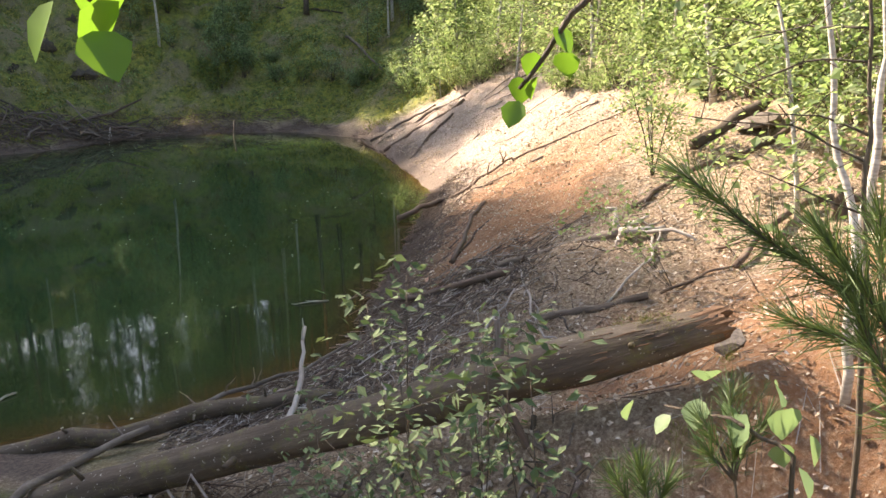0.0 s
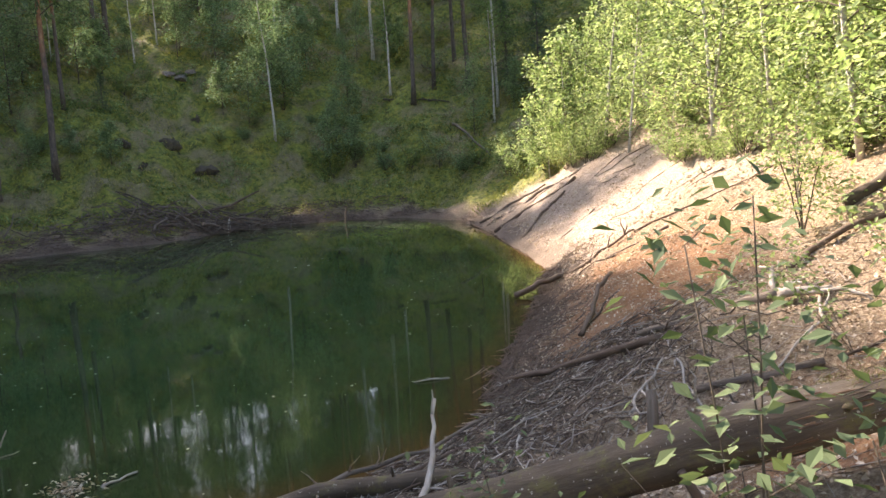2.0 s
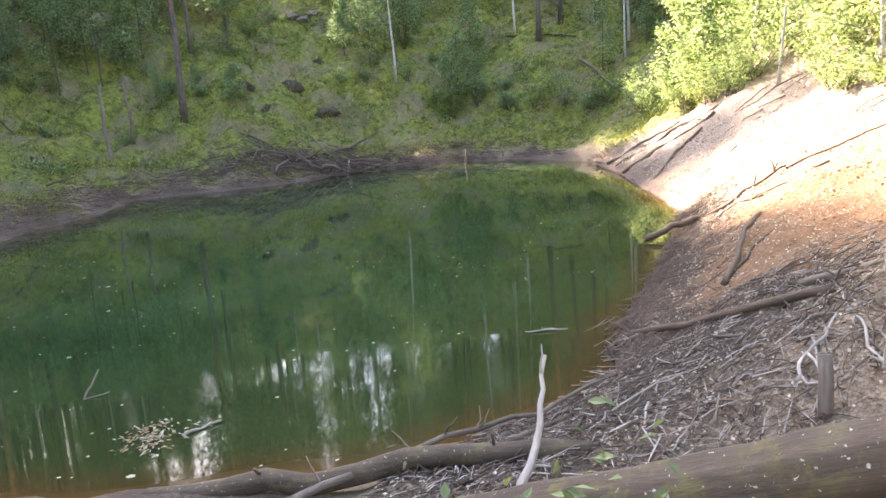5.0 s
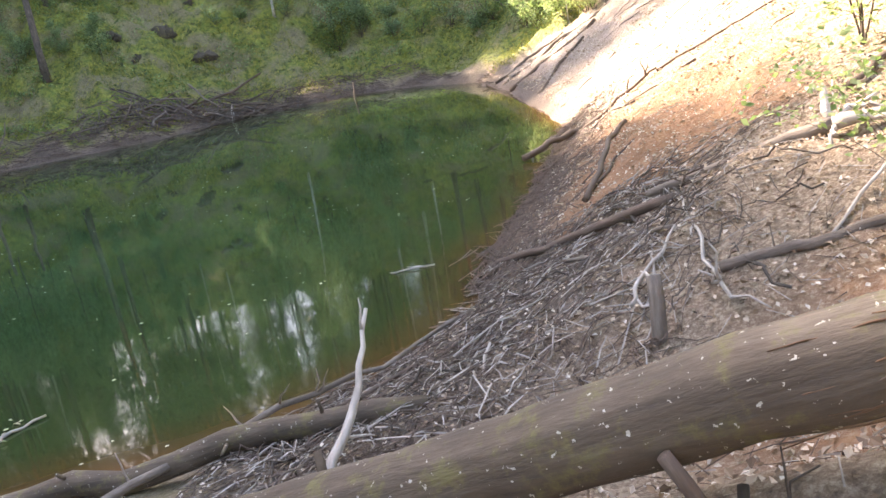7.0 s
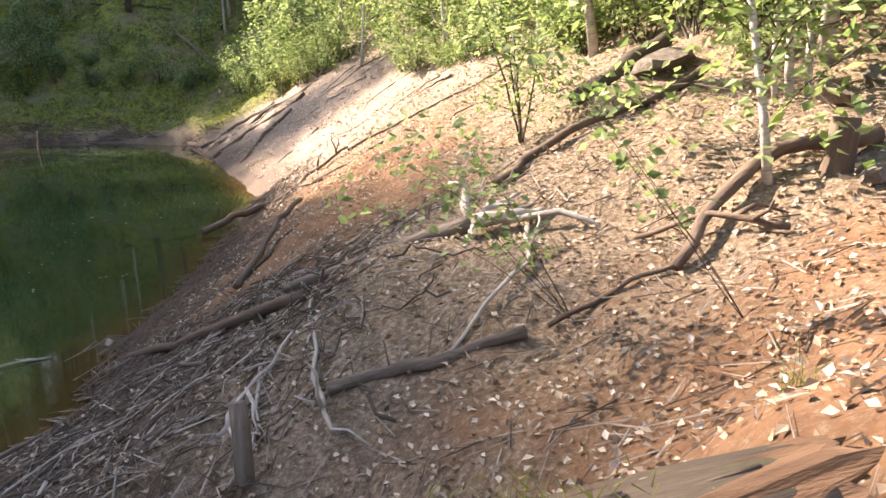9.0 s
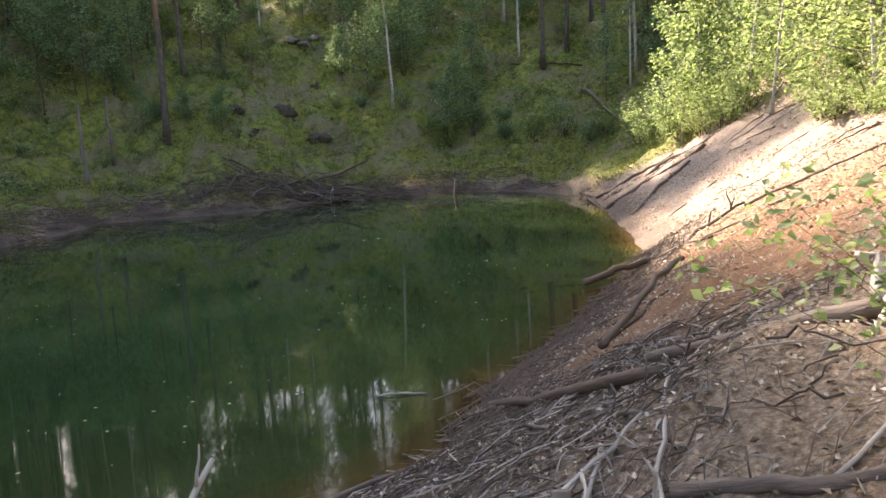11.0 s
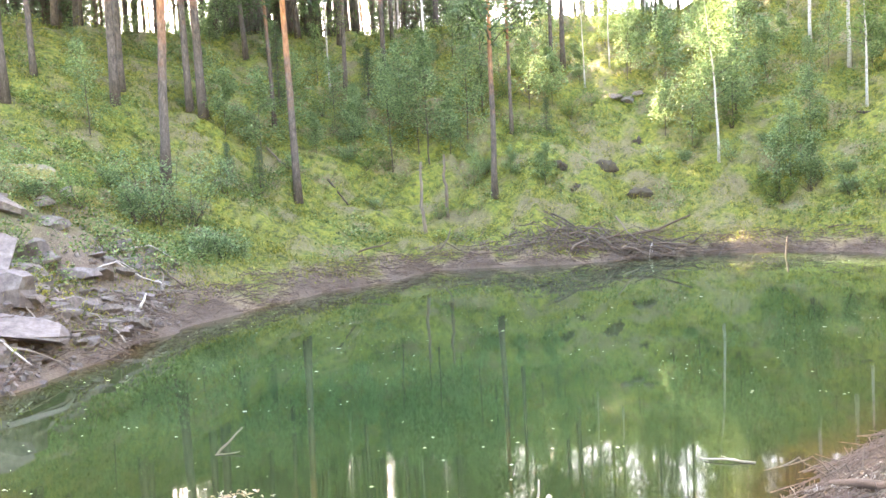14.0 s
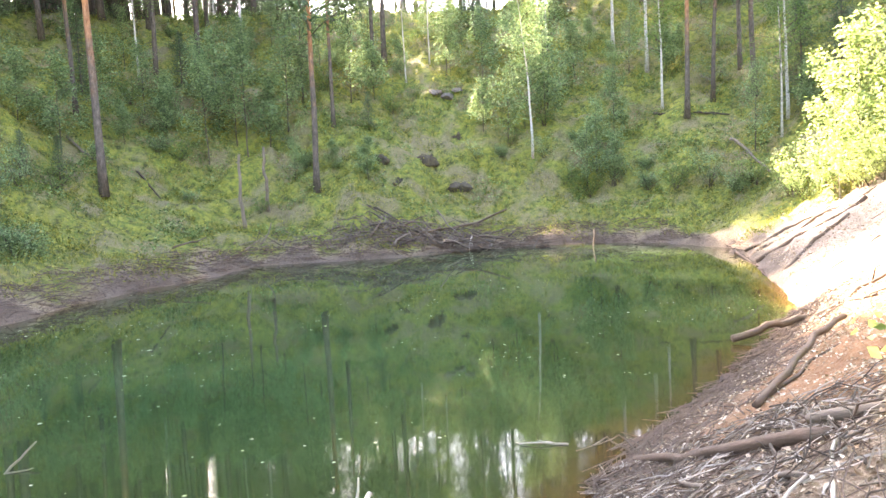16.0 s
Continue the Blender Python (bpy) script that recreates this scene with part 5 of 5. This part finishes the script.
for x, y, s, k in ((-10.5, 38, 0.9, 1), (-9.6, 31.2, 0.55, 0), (-10.6, 30.4, 0.5, 0), (19.8, 31.5, 1.0, 1), (20.6, 30.0, 1.1, 1), (2.1, 38.0, 0.6, 0), (-6.6, 40.5, 0.9, 0), (-14, 45, 1.3, 1), (-10, 47, 1.3, 1), (-2.2, 47, 1.2, 1), (9, 47, 1.3, 1), (14, 47.5, 1.4, 1)):
    plant(SPRUCES, k, x, y, s)
dark, tries = 0, 0
while dark < 85 and tries < 3000:
    tries += 1
    x, y = rnd.uniform(-40, 40), rnd.uniform(26, 76)
    size, d = rnd.uniform(1.6, 3.2), float(shore_distance(x, y)[0])
    if 22 < d < 44 and float(near_bank(x, y)) < 0.3 and abs(x - 0.012 * y) > 0.9 and opens(x, y, 4.6 * size, 1.4):
        plant(SPRUCES, 1, x, y, size)
        dark += 1
# bushes: along the western shore, under the birch and scattered up the slope
for k, x, y, s in ((2, -10.97, 24.94, 1.45), (1, -11.19, 23.5, 1.6), (2, -10.2, 25.6, 1.2), (1, -8.4, 22.9, 1.05), (1, -8.9, 22.6, 1.1), (1, -8.0, 23.5, 0.9), (0, 11.25, 33.6, 1.0), (2, 12.17, 33.3, 0.9), (1, 13.3, 32.4, 1.1), (0, 14.0, 31.2, 1.0), (2, 15.2, 30.4, 1.0), (0, 16.1, 28.6, 1.0), (1, 15.6, 28.9, 1.0), (0, 10.4, 34.4, 0.8), (1, 8.05, 36.87, 0.8), (2, 7.0, 37.1, 0.6), (0, -9.7, 30.5, 1.0), (2, -10.3, 29.2, 1.0),
                   (0, -11.6, 21.3, 0.9), (1, -12.5, 20.4, 0.9), (2, -13.0, 19.3, 0.8), (0, -6.14, 35.8, 0.9), (1, -8.9, 33.6, 0.9), (2, -1.6, 37.0, 0.8), (0, 2.9, 37.4, 0.5), (1, -12.5, 24.6, 0.9), (0, -11.2, 16.9, 0.7), (2, 9.8, 35.6, 0.7), (1, 13.8, 33.4, 0.8), (0, 12.6, 35.4, 0.8)):
    plant(BUSHES, k, x, y, s)
for i in range(60):
    x, y = rnd.uniform(-24, 24), rnd.uniform(33.5, 50)
    if not (1 < x < 8 and y < 40):
        plant(BUSHES, rnd.randrange(3), x, y, rnd.uniform(0.45, 1.1))
for i, (p, q, r) in enumerate((((17.1, 32.4), (16.7, 28.6), 0.07), ((15.2, 36.0), (17.9, 34.0), 0.06), ((18.0, 39.8), (18.1, 35.8), 0.05), ((-7.6, 34.4), (-6.6, 33.6), 0.05), ((-10.2, 34.4), (-9.0, 33.4), 0.05))):
    log_between("fallen_log", on_ground(*p, 0.10), on_ground(*q, 0.10), r, r * 0.6, (M_GREY, M_TWIG)[i % 2], ("grey", "dark")[i % 2] + " fallen trunk lying on the mossy slope", 820 + i, group="fallen trunks on the far slope", sides=8, stubs=3)
for x, y, tall in ((-3.32, 32.96, 2.9), (-2.44, 34.05, 2.6)):
    log_between("dead_snag", (x, y, ground_z(x, y) - 0.1), (x - 0.05, y, ground_z(x, y) + tall), 0.085, 0.05, M_GREY, "bare grey dead trunk standing at the far shore", int(-x * 10), stubs=7, sides=9)

def earth_lip(seed, wide, tall, at):
    """Overhanging torn turf with hanging root ends; its colour paints the shade underneath."""
    rnd = random.Random(seed)
    t = thing("earth_mound", "lip of earth and roots on the mossy slope, its shade in the colour", "mound", "earth mounds", at=at)
    line = [Vector((wide * (k / 10 - 0.5), rnd.gauss(0, 0.06), tall * 0.4 * math.sin(math.pi * k / 10) + rnd.gauss(0, 0.03))) for k in range(11)]
    part("earth", tube(line, [tall * (0.25 + 0.45 * math.sin(math.pi * k / 10)) * rnd.uniform(0.7, 1.3) for k in range(11)], 14, 0.35, seed), M_EARTH_SHADE, t)
    for i in range(8):
        x, z = rnd.uniform(-wide, wide) * 0.4, tall * rnd.uniform(0.1, 0.7)
        part("root", tube(bend((x, 0, z), (x + rnd.gauss(0, 0.2), -rnd.uniform(0.25, 0.5), z - rnd.uniform(0.05, 0.5)), 4, 0.08, seed * 3 + i), taper(0.022, 0.006, 4), 5, 0.1, i), M_TWIG, t)


for i, (x, y, w, h) in enumerate(((2.37, 36.15, 0.9, 0.36), (4.65, 36.9, 1.0, 0.45), (5.86, 35.6, 1.3, 0.34), (6.37, 38.9, 0.9, 0.3), (3.2, 35.0, 0.8, 0.26))):
    earth_lip(60 + i, w, h, upright(x, y, 8 * (i - 2), sink=0.22))
for i, (x, y, s) in enumerate(((5.8, 41.2, 0.7), (6.4, 41.3, 0.8), (6.9, 41.4, 0.6))):
    lay_stone(i, x, y, s, "grey rock ledge showing through the moss", "rock ledge", "rock_ledge", (12, 0))
# twigs washed up on the far shore
rs = np.random.RandomState(61)
x, y = rs.uniform(-9, 13, 30000), rs.uniform(10, 33, 30000)
d = shore_distance(x, y)
ok = (d > -0.1) & (d < 1.5) & (near_bank(x, y) < 0.5)
x, y = x[ok][:3200], y[ok][:3200]
z = np.maximum(height(x, y), 0)
way, half = rs.uniform(0, 3.14, len(x)), 0.05 + 0.38 * rs.rand(len(x)) ** 1.8
solid("shore_twigs", join(*[tube([(x[i] - math.cos(way[i]) * half[i], y[i] - math.sin(way[i]) * half[i], z[i] + rs.uniform(0, 0.14)), (x[i] + math.cos(way[i]) * half[i], y[i] + math.sin(way[i]) * half[i], z[i] + rs.uniform(0, 0.2))],
      [0.014, 0.007], 3, 0, i, False) for i in range(len(x))]), M_BROWN, "dark dead twigs washed up along the far shore", "twigs", kind="stuff", smooth=False)

# moss, grass and berry plants
rs = np.random.RandomState(44)
x, y = rs.uniform(-28, 26, 150000), rs.uniform(9, 56, 150000)
d = shore_distance(x, y)
ok = (d > 0.3) & (d < 24) & (near_bank(x, y) < 0.5) & (rs.rand(150000) < 0.25 + 0.75 * (lattice(x * 0.6, y * 0.6, 15) > -0.1))
x, y, d = x[ok], y[ok], d[ok]
z = height(x, y)
solid("grass", blades(spots_on(np.stack([x, y, z + 0.03], -1), 2, 0.07, 1), 0.19, 0.011, 2, 0.55), M_UNDER, "yellow-green grass and moss on the slopes", "grass", kind="stuff", smooth=False)
rank = lattice(x * 0.55, y * 0.55, 16) + 0.5 * lattice(x * 1.6, y * 1.6, 17)
low, high = rank < 0.15, (rank > 0.05) & (d > 2.0)
solid("berry_plants", leaves(spots_on(np.stack([x, y, z + 0.07], -1)[low], 2, 0.08, 3), 0.085, 4, 0.6), M_UNDER, "low yellow-green berry plants on the slopes", "undergrowth", kind="stuff", smooth=False)
top = np.stack([x, y, z + 0.12 + 0.35 * np.clip(rank, 0, 1) * rs.rand(len(x))], -1)[high]
solid("berry_plants", leaves(spots_on(top, 4, 0.10, 5), 0.10, 6, 0.55), M_BERRY, "knee-high leafy green berry bushes on the slopes", "undergrowth", kind="stuff", smooth=False)

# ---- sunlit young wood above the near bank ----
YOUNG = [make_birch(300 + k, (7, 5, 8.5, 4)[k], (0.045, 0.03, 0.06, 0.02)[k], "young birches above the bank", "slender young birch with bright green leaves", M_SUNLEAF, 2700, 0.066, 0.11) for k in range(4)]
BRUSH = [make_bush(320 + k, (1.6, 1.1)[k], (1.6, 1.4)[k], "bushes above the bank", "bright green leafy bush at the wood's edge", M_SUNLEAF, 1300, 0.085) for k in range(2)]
EDGE = [(15.2, 24.0), (13.7, 18.6), (12.6, 13.7), (10.0, 8.9), (8.7, 6.2), (7.2, 4.0), (5.8, 2.0)]


def along_edge(k, out):
    """A place on the wood's edge, k from 0 to 1, and so far into the wood."""
    f = k * (len(EDGE) - 1)
    i = min(int(f), len(EDGE) - 2)
    a, b = Vector(EDGE[i]), Vector(EDGE[i + 1])
    d = (b - a).normalized()
    p = a.lerp(b, f - i) + Vector((-d.y, d.x)) * out
    return p.x, p.y


for i in range(84):
    k = rnd.random()
    x, y = along_edge(k, 7.0 * rnd.random() ** 1.5 + 0.3)
    plant(YOUNG, rnd.randrange(4), x, y, rnd.uniform(0.65, 1.25), None, (rnd.gauss(0, 5), rnd.gauss(0, 5)))
for i in range(64):
    x, y = along_edge(rnd.random(), 5.0 * rnd.random() ** 1.6 - 0.2)
    plant(BRUSH, rnd.randrange(2), x, y, rnd.uniform(0.5, 1.1))
for i in range(14):
    x, y = along_edge(rnd.random(), rnd.uniform(9, 16))
    plant(PINES, rnd.randrange(4), x, y, rnd.uniform(0.8, 1.0))
for x, y, s in ((14.0, 18.7, 0.9), (14.6, 20.5, 1.0), (15.2, 22.5, 1.1), (15.5, 24.5, 1.0), (14.8, 19.6, 1.2), (16.0, 26.0, 1.1)):
    plant(BRUSH, 0, x, y, s)
for k, x, y, s in ((0, 5.76, 2.28, 0.7), (3, 5.6, 2.35, 1.0), (1, 5.9, 2.2, 0.9), (1, 3.94, 1.64, 0.8), (2, 7.8, 5.3, 0.9), (3, 5.4, 4.45, 0.55)):
    plant(YOUNG, k, x, y, s, None, (0, -8))


# ---- plants close to the path ----
def sapling(name, base, tips, r, mat, leaf, per, label, seed, slim=0.5, reach=0.06, bark=None, category="sapling"):
    """Bare stems from one root to the tips, leaves along the upper parts."""
    rnd = random.Random(seed)
    at = Matrix.Translation(base)
    t = thing(name, label, category, at=at)
    spots = []
    for i, tip in enumerate(tips):
        end = Vector(tip) - Vector(base)
        pts = bend((0, 0, 0), end, 8, 0.012, seed * 5 + i, -0.06)
        part("stem", tube(pts, taper(r, r * 0.3, 8), 6, 0.05, i), bark or M_TWIG, t)
        for j in range(3, 9):
            spots += [tuple(pts[j] + Vector((rnd.gauss(0, reach), rnd.gauss(0, reach), rnd.gauss(0, reach * 0.7)))) for _ in range(per)]
            if j > 3 and rnd.random() < 0.75:
                e = pts[j] + Vector((rnd.gauss(0, 1), rnd.gauss(0, 1), rnd.uniform(0, 1))).normalized() * rnd.uniform(0.08, 0.22)
                part("twig", tube([pts[j], e], [r * 0.3, r * 0.15], 4, 0, j), bark or M_TWIG, t)
                spots += [tuple(pts[j].lerp(e, q)) for q in (0.4, 0.7, 1.0)]
    part("foliage", leaves(spots, leaf, seed, slim), mat, t, smooth=False)
    return t


def at_foot(x, y):
    return (x, y, ground_z(x, y) - 0.03)


sapling("willow_sapling", at_foot(-2.11, -1.29), [(-2.09, -1.01, 3.0), (-2.15, -0.97, 2.95), (-2.03, -1.21, 2.94), (-2.02, -1.25, 2.9), (-2.1, -1.2, 2.86), (-2.16, -1.19, 2.8), (-2.13, -1.03, 2.88), (-2.05, -1.18, 2.9)], 0.003, M_WILLOW, 0.025, 34, "bushy willow sapling with small grey-green leaves", 501, reach=0.045)
sapling("willow_sapling", at_foot(-1.71, -0.06), [(-1.71, -0.16, 2.12), (-1.83, -0.09, 2.13), (-1.79, -0.15, 2.06), (-1.6, -0.15, 2.03), (-1.64, 0.35, 2.18)], 0.004, M_WILLOW, 0.03, 30, "low willow sapling on the littered bank", 502, reach=0.08)
def limb_tree(name, stem, limbs, r, bark, mat, leaf, per, label, seed, reach=0.05):
    """A slender tree: one stem through the points, and limbs that leave it."""
    t = thing(name, label, "tree", at=Matrix.Translation(stem[0]))
    base, spots, rnd = Vector(stem[0]), [], random.Random(seed)
    for i, line in enumerate([stem] + limbs):
        pts = [Vector(line[0]) - base]
        for j, (a, b) in enumerate(zip(line, line[1:])):
            pts += bend(Vector(a) - base, Vector(b) - base, 4, 0.03, seed + i * 7 + j)[1:]
        q = r if i == 0 else r * 0.4
        part("stem" if i == 0 else "limb", tube(pts, taper(q, q * 0.35, len(pts) - 1), 7, 0.06, i), bark, t)
        if i:
            for p in pts[2:]:
                e = p + Vector((rnd.gauss(0, 0.05), rnd.gauss(0, 0.05), rnd.gauss(0, 0.05)))
                part("twig", tube([p, e], [q * 0.4, q * 0.2], 4, 0, i), bark, t)
                spots += [tuple(e + Vector((rnd.gauss(0, reach), rnd.gauss(0, reach), rnd.gauss(0, reach)))) for _ in range(per)]
    if spots:
        part("foliage", leaves(spots, leaf, seed, 0.7), mat, t, smooth=False)
    return t


limb_tree("birch_tree", [at_foot(-1.19, -1.38), (-1.177, -1.363, 2.87), (-1.152, -1.337, 3.007), (-1.129, -1.311, 3.239), (-1.135, -1.289, 3.464), (-1.158, -1.287, 3.9)],
          [[(-1.135, -1.324, 3.135), (-1.2, -1.181, 3.21), (-1.337, -0.974, 3.233)], [(-1.15, -1.335, 3.03), (-1.232, -1.264, 3.073), (-1.289, -1.152, 3.12)], [(-1.129, -1.299, 3.341), (-1.188, -1.187, 3.342), (-1.272, -1.058, 3.277)],
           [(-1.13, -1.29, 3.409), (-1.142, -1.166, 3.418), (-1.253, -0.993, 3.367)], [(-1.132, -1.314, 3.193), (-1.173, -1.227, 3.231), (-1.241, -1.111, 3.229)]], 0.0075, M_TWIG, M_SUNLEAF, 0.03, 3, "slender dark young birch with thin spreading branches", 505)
for i, (stem, r) in enumerate((([at_foot(0.93, -0.36), (0.931, -0.339, 2.343), (0.957, -0.181, 2.838), (0.949, -0.092, 3.415), (0.869, -0.054, 4.9)], 0.026), ([at_foot(1.12, -0.27), (1.125, -0.251, 2.378), (1.219, -0.242, 2.903), (1.239, -0.226, 3.306), (1.18, -0.216, 5.1)], 0.03))):
    top = Vector(stem[-1])
    limb_tree("birch_tree", stem, [[tuple(top - Vector((0, 0, 0.25 * j))), tuple(top + Vector((math.cos(j * 2.4) * 0.5, math.sin(j * 2.4) * 0.5, 0.2 - 0.25 * j)))] for j in range(5)], r, M_BIRCH, M_SUNLEAF, 0.05, 5, "thin white-barked birch on the bank", 530 + i, 0.1)


def aspen_leaf():
    """A rounded, pointed leaf with a fold, about one unit long."""
    edge = [(0, 0.0), (0.16, -0.30), (0.45, -0.46), (0.75, -0.30), (1.0, 0.0), (0.75, 0.30), (0.45, 0.46), (0.16, 0.30)]
    verts = [(x, y, abs(y) * 0.25 - 0.12 * x * x) for x, y in edge] + [(0.5, 0.0, -0.03)]
    return verts, [(i, (i + 1) % 8, 8) for i in range(8)]


def leafy_twig(name, points, spots, size, label, seed, mat=None, bark=None):
    """A near twig whose large leaves are parts of their own."""
    rnd = random.Random(seed)
    pts = [Vector(points[0])]
    for i, (a, b) in enumerate(zip(points, points[1:])):
        pts += bend(a, b, 4, 0.04, seed + i)[1:]
    t = thing(name, label, "twig", at=Matrix.Translation(pts[0]))
    part("stem", tube([p - pts[0] for p in pts], taper(0.005, 0.0018, len(pts) - 1), 5, 0.05, seed), bark or M_TWIG, t)
    data = mesh_of("leaf", *aspen_leaf(), mat or M_ASPEN)
    for p in spots:
        ob = new("leaf", data)
        ob.parent = t
        ob.matrix_basis = Matrix.Translation(Vector(p) - pts[0]) @ Euler((rnd.gauss(0, 0.5), rnd.uniform(0.5, 1.3), rnd.uniform(0, 6.28))).to_matrix().to_4x4() @ Matrix.Scale(size * rnd.uniform(0.8, 1.2), 4)
    return t


leafy_twig("aspen_twig", [(-2.24, -1.69, 3.53), (-2.3, -1.66, 3.45), (-2.34, -1.64, 3.41), (-2.37, -1.61, 3.35)], [(-2.37, -1.61, 3.36), (-2.35, -1.63, 3.4), (-2.37, -1.61, 3.34), (-2.36, -1.62, 3.38), (-2.36, -1.62, 3.36), (-2.36, -1.65, 3.38)], 0.024, "thin twig with small rounded green leaves hanging down", 601)
leafy_twig("aspen_twig", [(-2.59, -1.54, 3.54), (-2.65, -1.52, 3.47), (-2.69, -1.53, 3.42)], [(-2.71, -1.52, 3.42), (-2.69, -1.53, 3.4), (-2.67, -1.53, 3.42), (-2.68, -1.53, 3.43)], 0.042, "twig with large bright green rounded leaves", 602)
leafy_twig("alder_seedling", [at_foot(-1.77, -1.6), (-1.84, -1.6, 2.82), (-1.86, -1.51, 2.85), (-1.83, -1.37, 2.81)], [(-1.84, -1.44, 2.85), (-1.86, -1.45, 2.8), (-1.85, -1.53, 2.86), (-1.85, -1.54, 2.84), (-1.84, -1.58, 2.83), (-1.82, -1.58, 2.88), (-1.84, -1.49, 2.86), (-1.82, -1.61, 2.85), (-1.79, -1.27, 2.77), (-1.8, -1.36, 2.78), (-1.82, -1.55, 2.91), (-1.82, -1.44, 2.89), (-1.88, -1.63, 2.83)], 0.05, "low seedling with round bluish green leaves", 603, M_ROWAN)


def needle_twig(name, base, lines, label, seed, length=0.055, per=48, r=0.003):
    """A young pine: shoots set all round with long needles that lean forward."""
    t = thing(name, label, "sapling", at=Matrix.Translation(base))
    base, rs = Vector(base), np.random.RandomState(seed)
    for i, line in enumerate(lines):
        pts = [Vector(line[0]) - base]
        for j, (a, b) in enumerate(zip(line, line[1:])):
            pts += bend(Vector(a) - base, Vector(b) - base, 4, 0.03, seed + i * 5 + j)[1:]
        shoot = part("shoot", tube(pts, taper(r, r * 0.5, len(pts) - 1), 6, 0.05, i), M_TWIG, t)
        first = 4 if len(line) > 2 else 2
        verts, faces = [], []
        for a, b in zip(pts[first:], pts[first + 1:]):
            d = (b - a).normalized()
            for _ in range(per):
                out = (d * 1.1 + Vector(rs.normal(0, 0.55, 3))).normalized()
                p, side = a.lerp(b, rs.rand()), out.cross(Vector(rs.normal(0, 1, 3))).normalized() * 0.0007
                n = len(verts)
                verts += [p - side, p + side, p + side * 0.8 + out * length * 0.6, p + out * length * rs.uniform(0.8, 1.2), p - side * 0.8 + out * length * 0.6]
                faces.append((n, n + 1, n + 2, n + 3, n + 4))
        part("needles", (verts, faces), M_NEEDLE_NEAR, shoot, smooth=False)
    return t


M_NEEDLE_NEAR = leaf_material("young_pine_needles", [(0.06, 0.10, 0.03), (0.11, 0.16, 0.05)], 0.25)
foot = at_foot(-1.93, -1.82)
needle_twig("pine_sapling", foot, [[foot, (-1.97, -1.80, 2.95), (-2.017, -1.783, 3.054), (-2.015, -1.727, 3.131), (-2.042, -1.655, 3.174), (-2.087, -1.564, 3.247)], [(-1.97, -1.80, 2.95), (-2.006, -1.78, 3.087), (-2.007, -1.74, 3.139), (-2.015, -1.697, 3.187)],
            [(-1.97, -1.80, 2.95), (-1.951, -1.751, 3.118), (-1.942, -1.725, 3.2)], [(-1.97, -1.80, 2.95), (-1.96, -1.74, 3.05), (-1.99, -1.66, 3.07)]], "young pine with shoots of long green needles", 611, 0.055)
foot = at_foot(-1.85, -1.52)
needle_twig("pine_sapling", foot, [[foot, (-1.868, -1.53, 2.761), (-1.843, -1.508, 2.826)]] + [[(-1.868, -1.53, 2.761), p] for p in ((-1.866, -1.464, 2.835), (-1.811, -1.541, 2.847), (-1.829, -1.485, 2.878), (-1.89, -1.5, 2.80))], "small bright green pine seedling", 612, 0.05, 40)
foot = at_foot(-2.06, -1.53)
needle_twig("pine_sapling", foot, [[foot, (-2.06, -1.529, 2.788), (-2.051, -1.501, 2.83)]] + [[(-2.06, -1.529, 2.75), p] for p in ((-2.076, -1.484, 2.815), (-2.032, -1.533, 2.822))], "small bright green pine seedling beside the path", 614, 0.05, 40)
foot = at_foot(0.56, -0.03)
needle_twig("pine_sapling", foot, [[foot, p] for p in ((0.56, -0.03, 1.77), (0.66, -0.11, 1.73), (0.46, 0.03, 1.71), (0.61, 0.07, 1.73))], "small green pine seedling at the end of the log", 613, 0.06, 50)
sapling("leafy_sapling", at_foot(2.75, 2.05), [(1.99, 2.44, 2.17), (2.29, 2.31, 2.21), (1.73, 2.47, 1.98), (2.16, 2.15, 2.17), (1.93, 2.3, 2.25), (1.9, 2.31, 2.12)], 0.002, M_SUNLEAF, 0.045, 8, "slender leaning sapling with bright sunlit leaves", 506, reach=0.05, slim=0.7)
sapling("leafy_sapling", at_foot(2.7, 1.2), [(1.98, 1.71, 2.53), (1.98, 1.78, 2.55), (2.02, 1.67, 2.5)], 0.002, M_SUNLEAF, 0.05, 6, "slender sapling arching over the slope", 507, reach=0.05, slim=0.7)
sapling("bare_sapling", at_foot(5.39, 4.47), [(5.0, 4.6, 3.0), (5.3, 4.6, 2.9), (5.6, 4.3, 2.8), (5.1, 4.3, 2.7)], 0.012, M_SUNLEAF, 0.04, 1, "nearly bare multi-stemmed sapling on the slope", 508, reach=0.1)

# moss and grass by the rotten end of the log
rs = np.random.RandomState(71)
axis = (BIG_B - BIG_A).normalized()
for k, (along, side, count) in enumerate(((0.42, 0.0, 260), (0.55, 0.03, 160), (0.30, -0.04, 120))):
    p = BIG_A + axis * along + Vector((side, side, 0.118))
    solid("moss_tuft", blades(spots_on([tuple(p)], count, 0.028, 70 + k), 0.03, 0.0016, 80 + k, 0.9, 0.8), M_MOSS, "green moss tuft on the rotten log", "moss", kind="stuff", smooth=False)
for k, (x, y) in enumerate(((0.62, 0.02), (0.40, 0.22), (0.95, 0.30), (0.15, -0.1), (1.3, -0.35), (-0.6, -0.5), (1.9, 0.7))):
    z = ground_z(x, y)
    solid("grass_tuft", blades(spots_on([(x, y, z)], 60, 0.03, 90 + k), 0.13, 0.0016, 95 + k, 0.55, 0.8), M_MOSS, "thin tuft of pale green grass on the bank", "grass", kind="stuff", smooth=False)
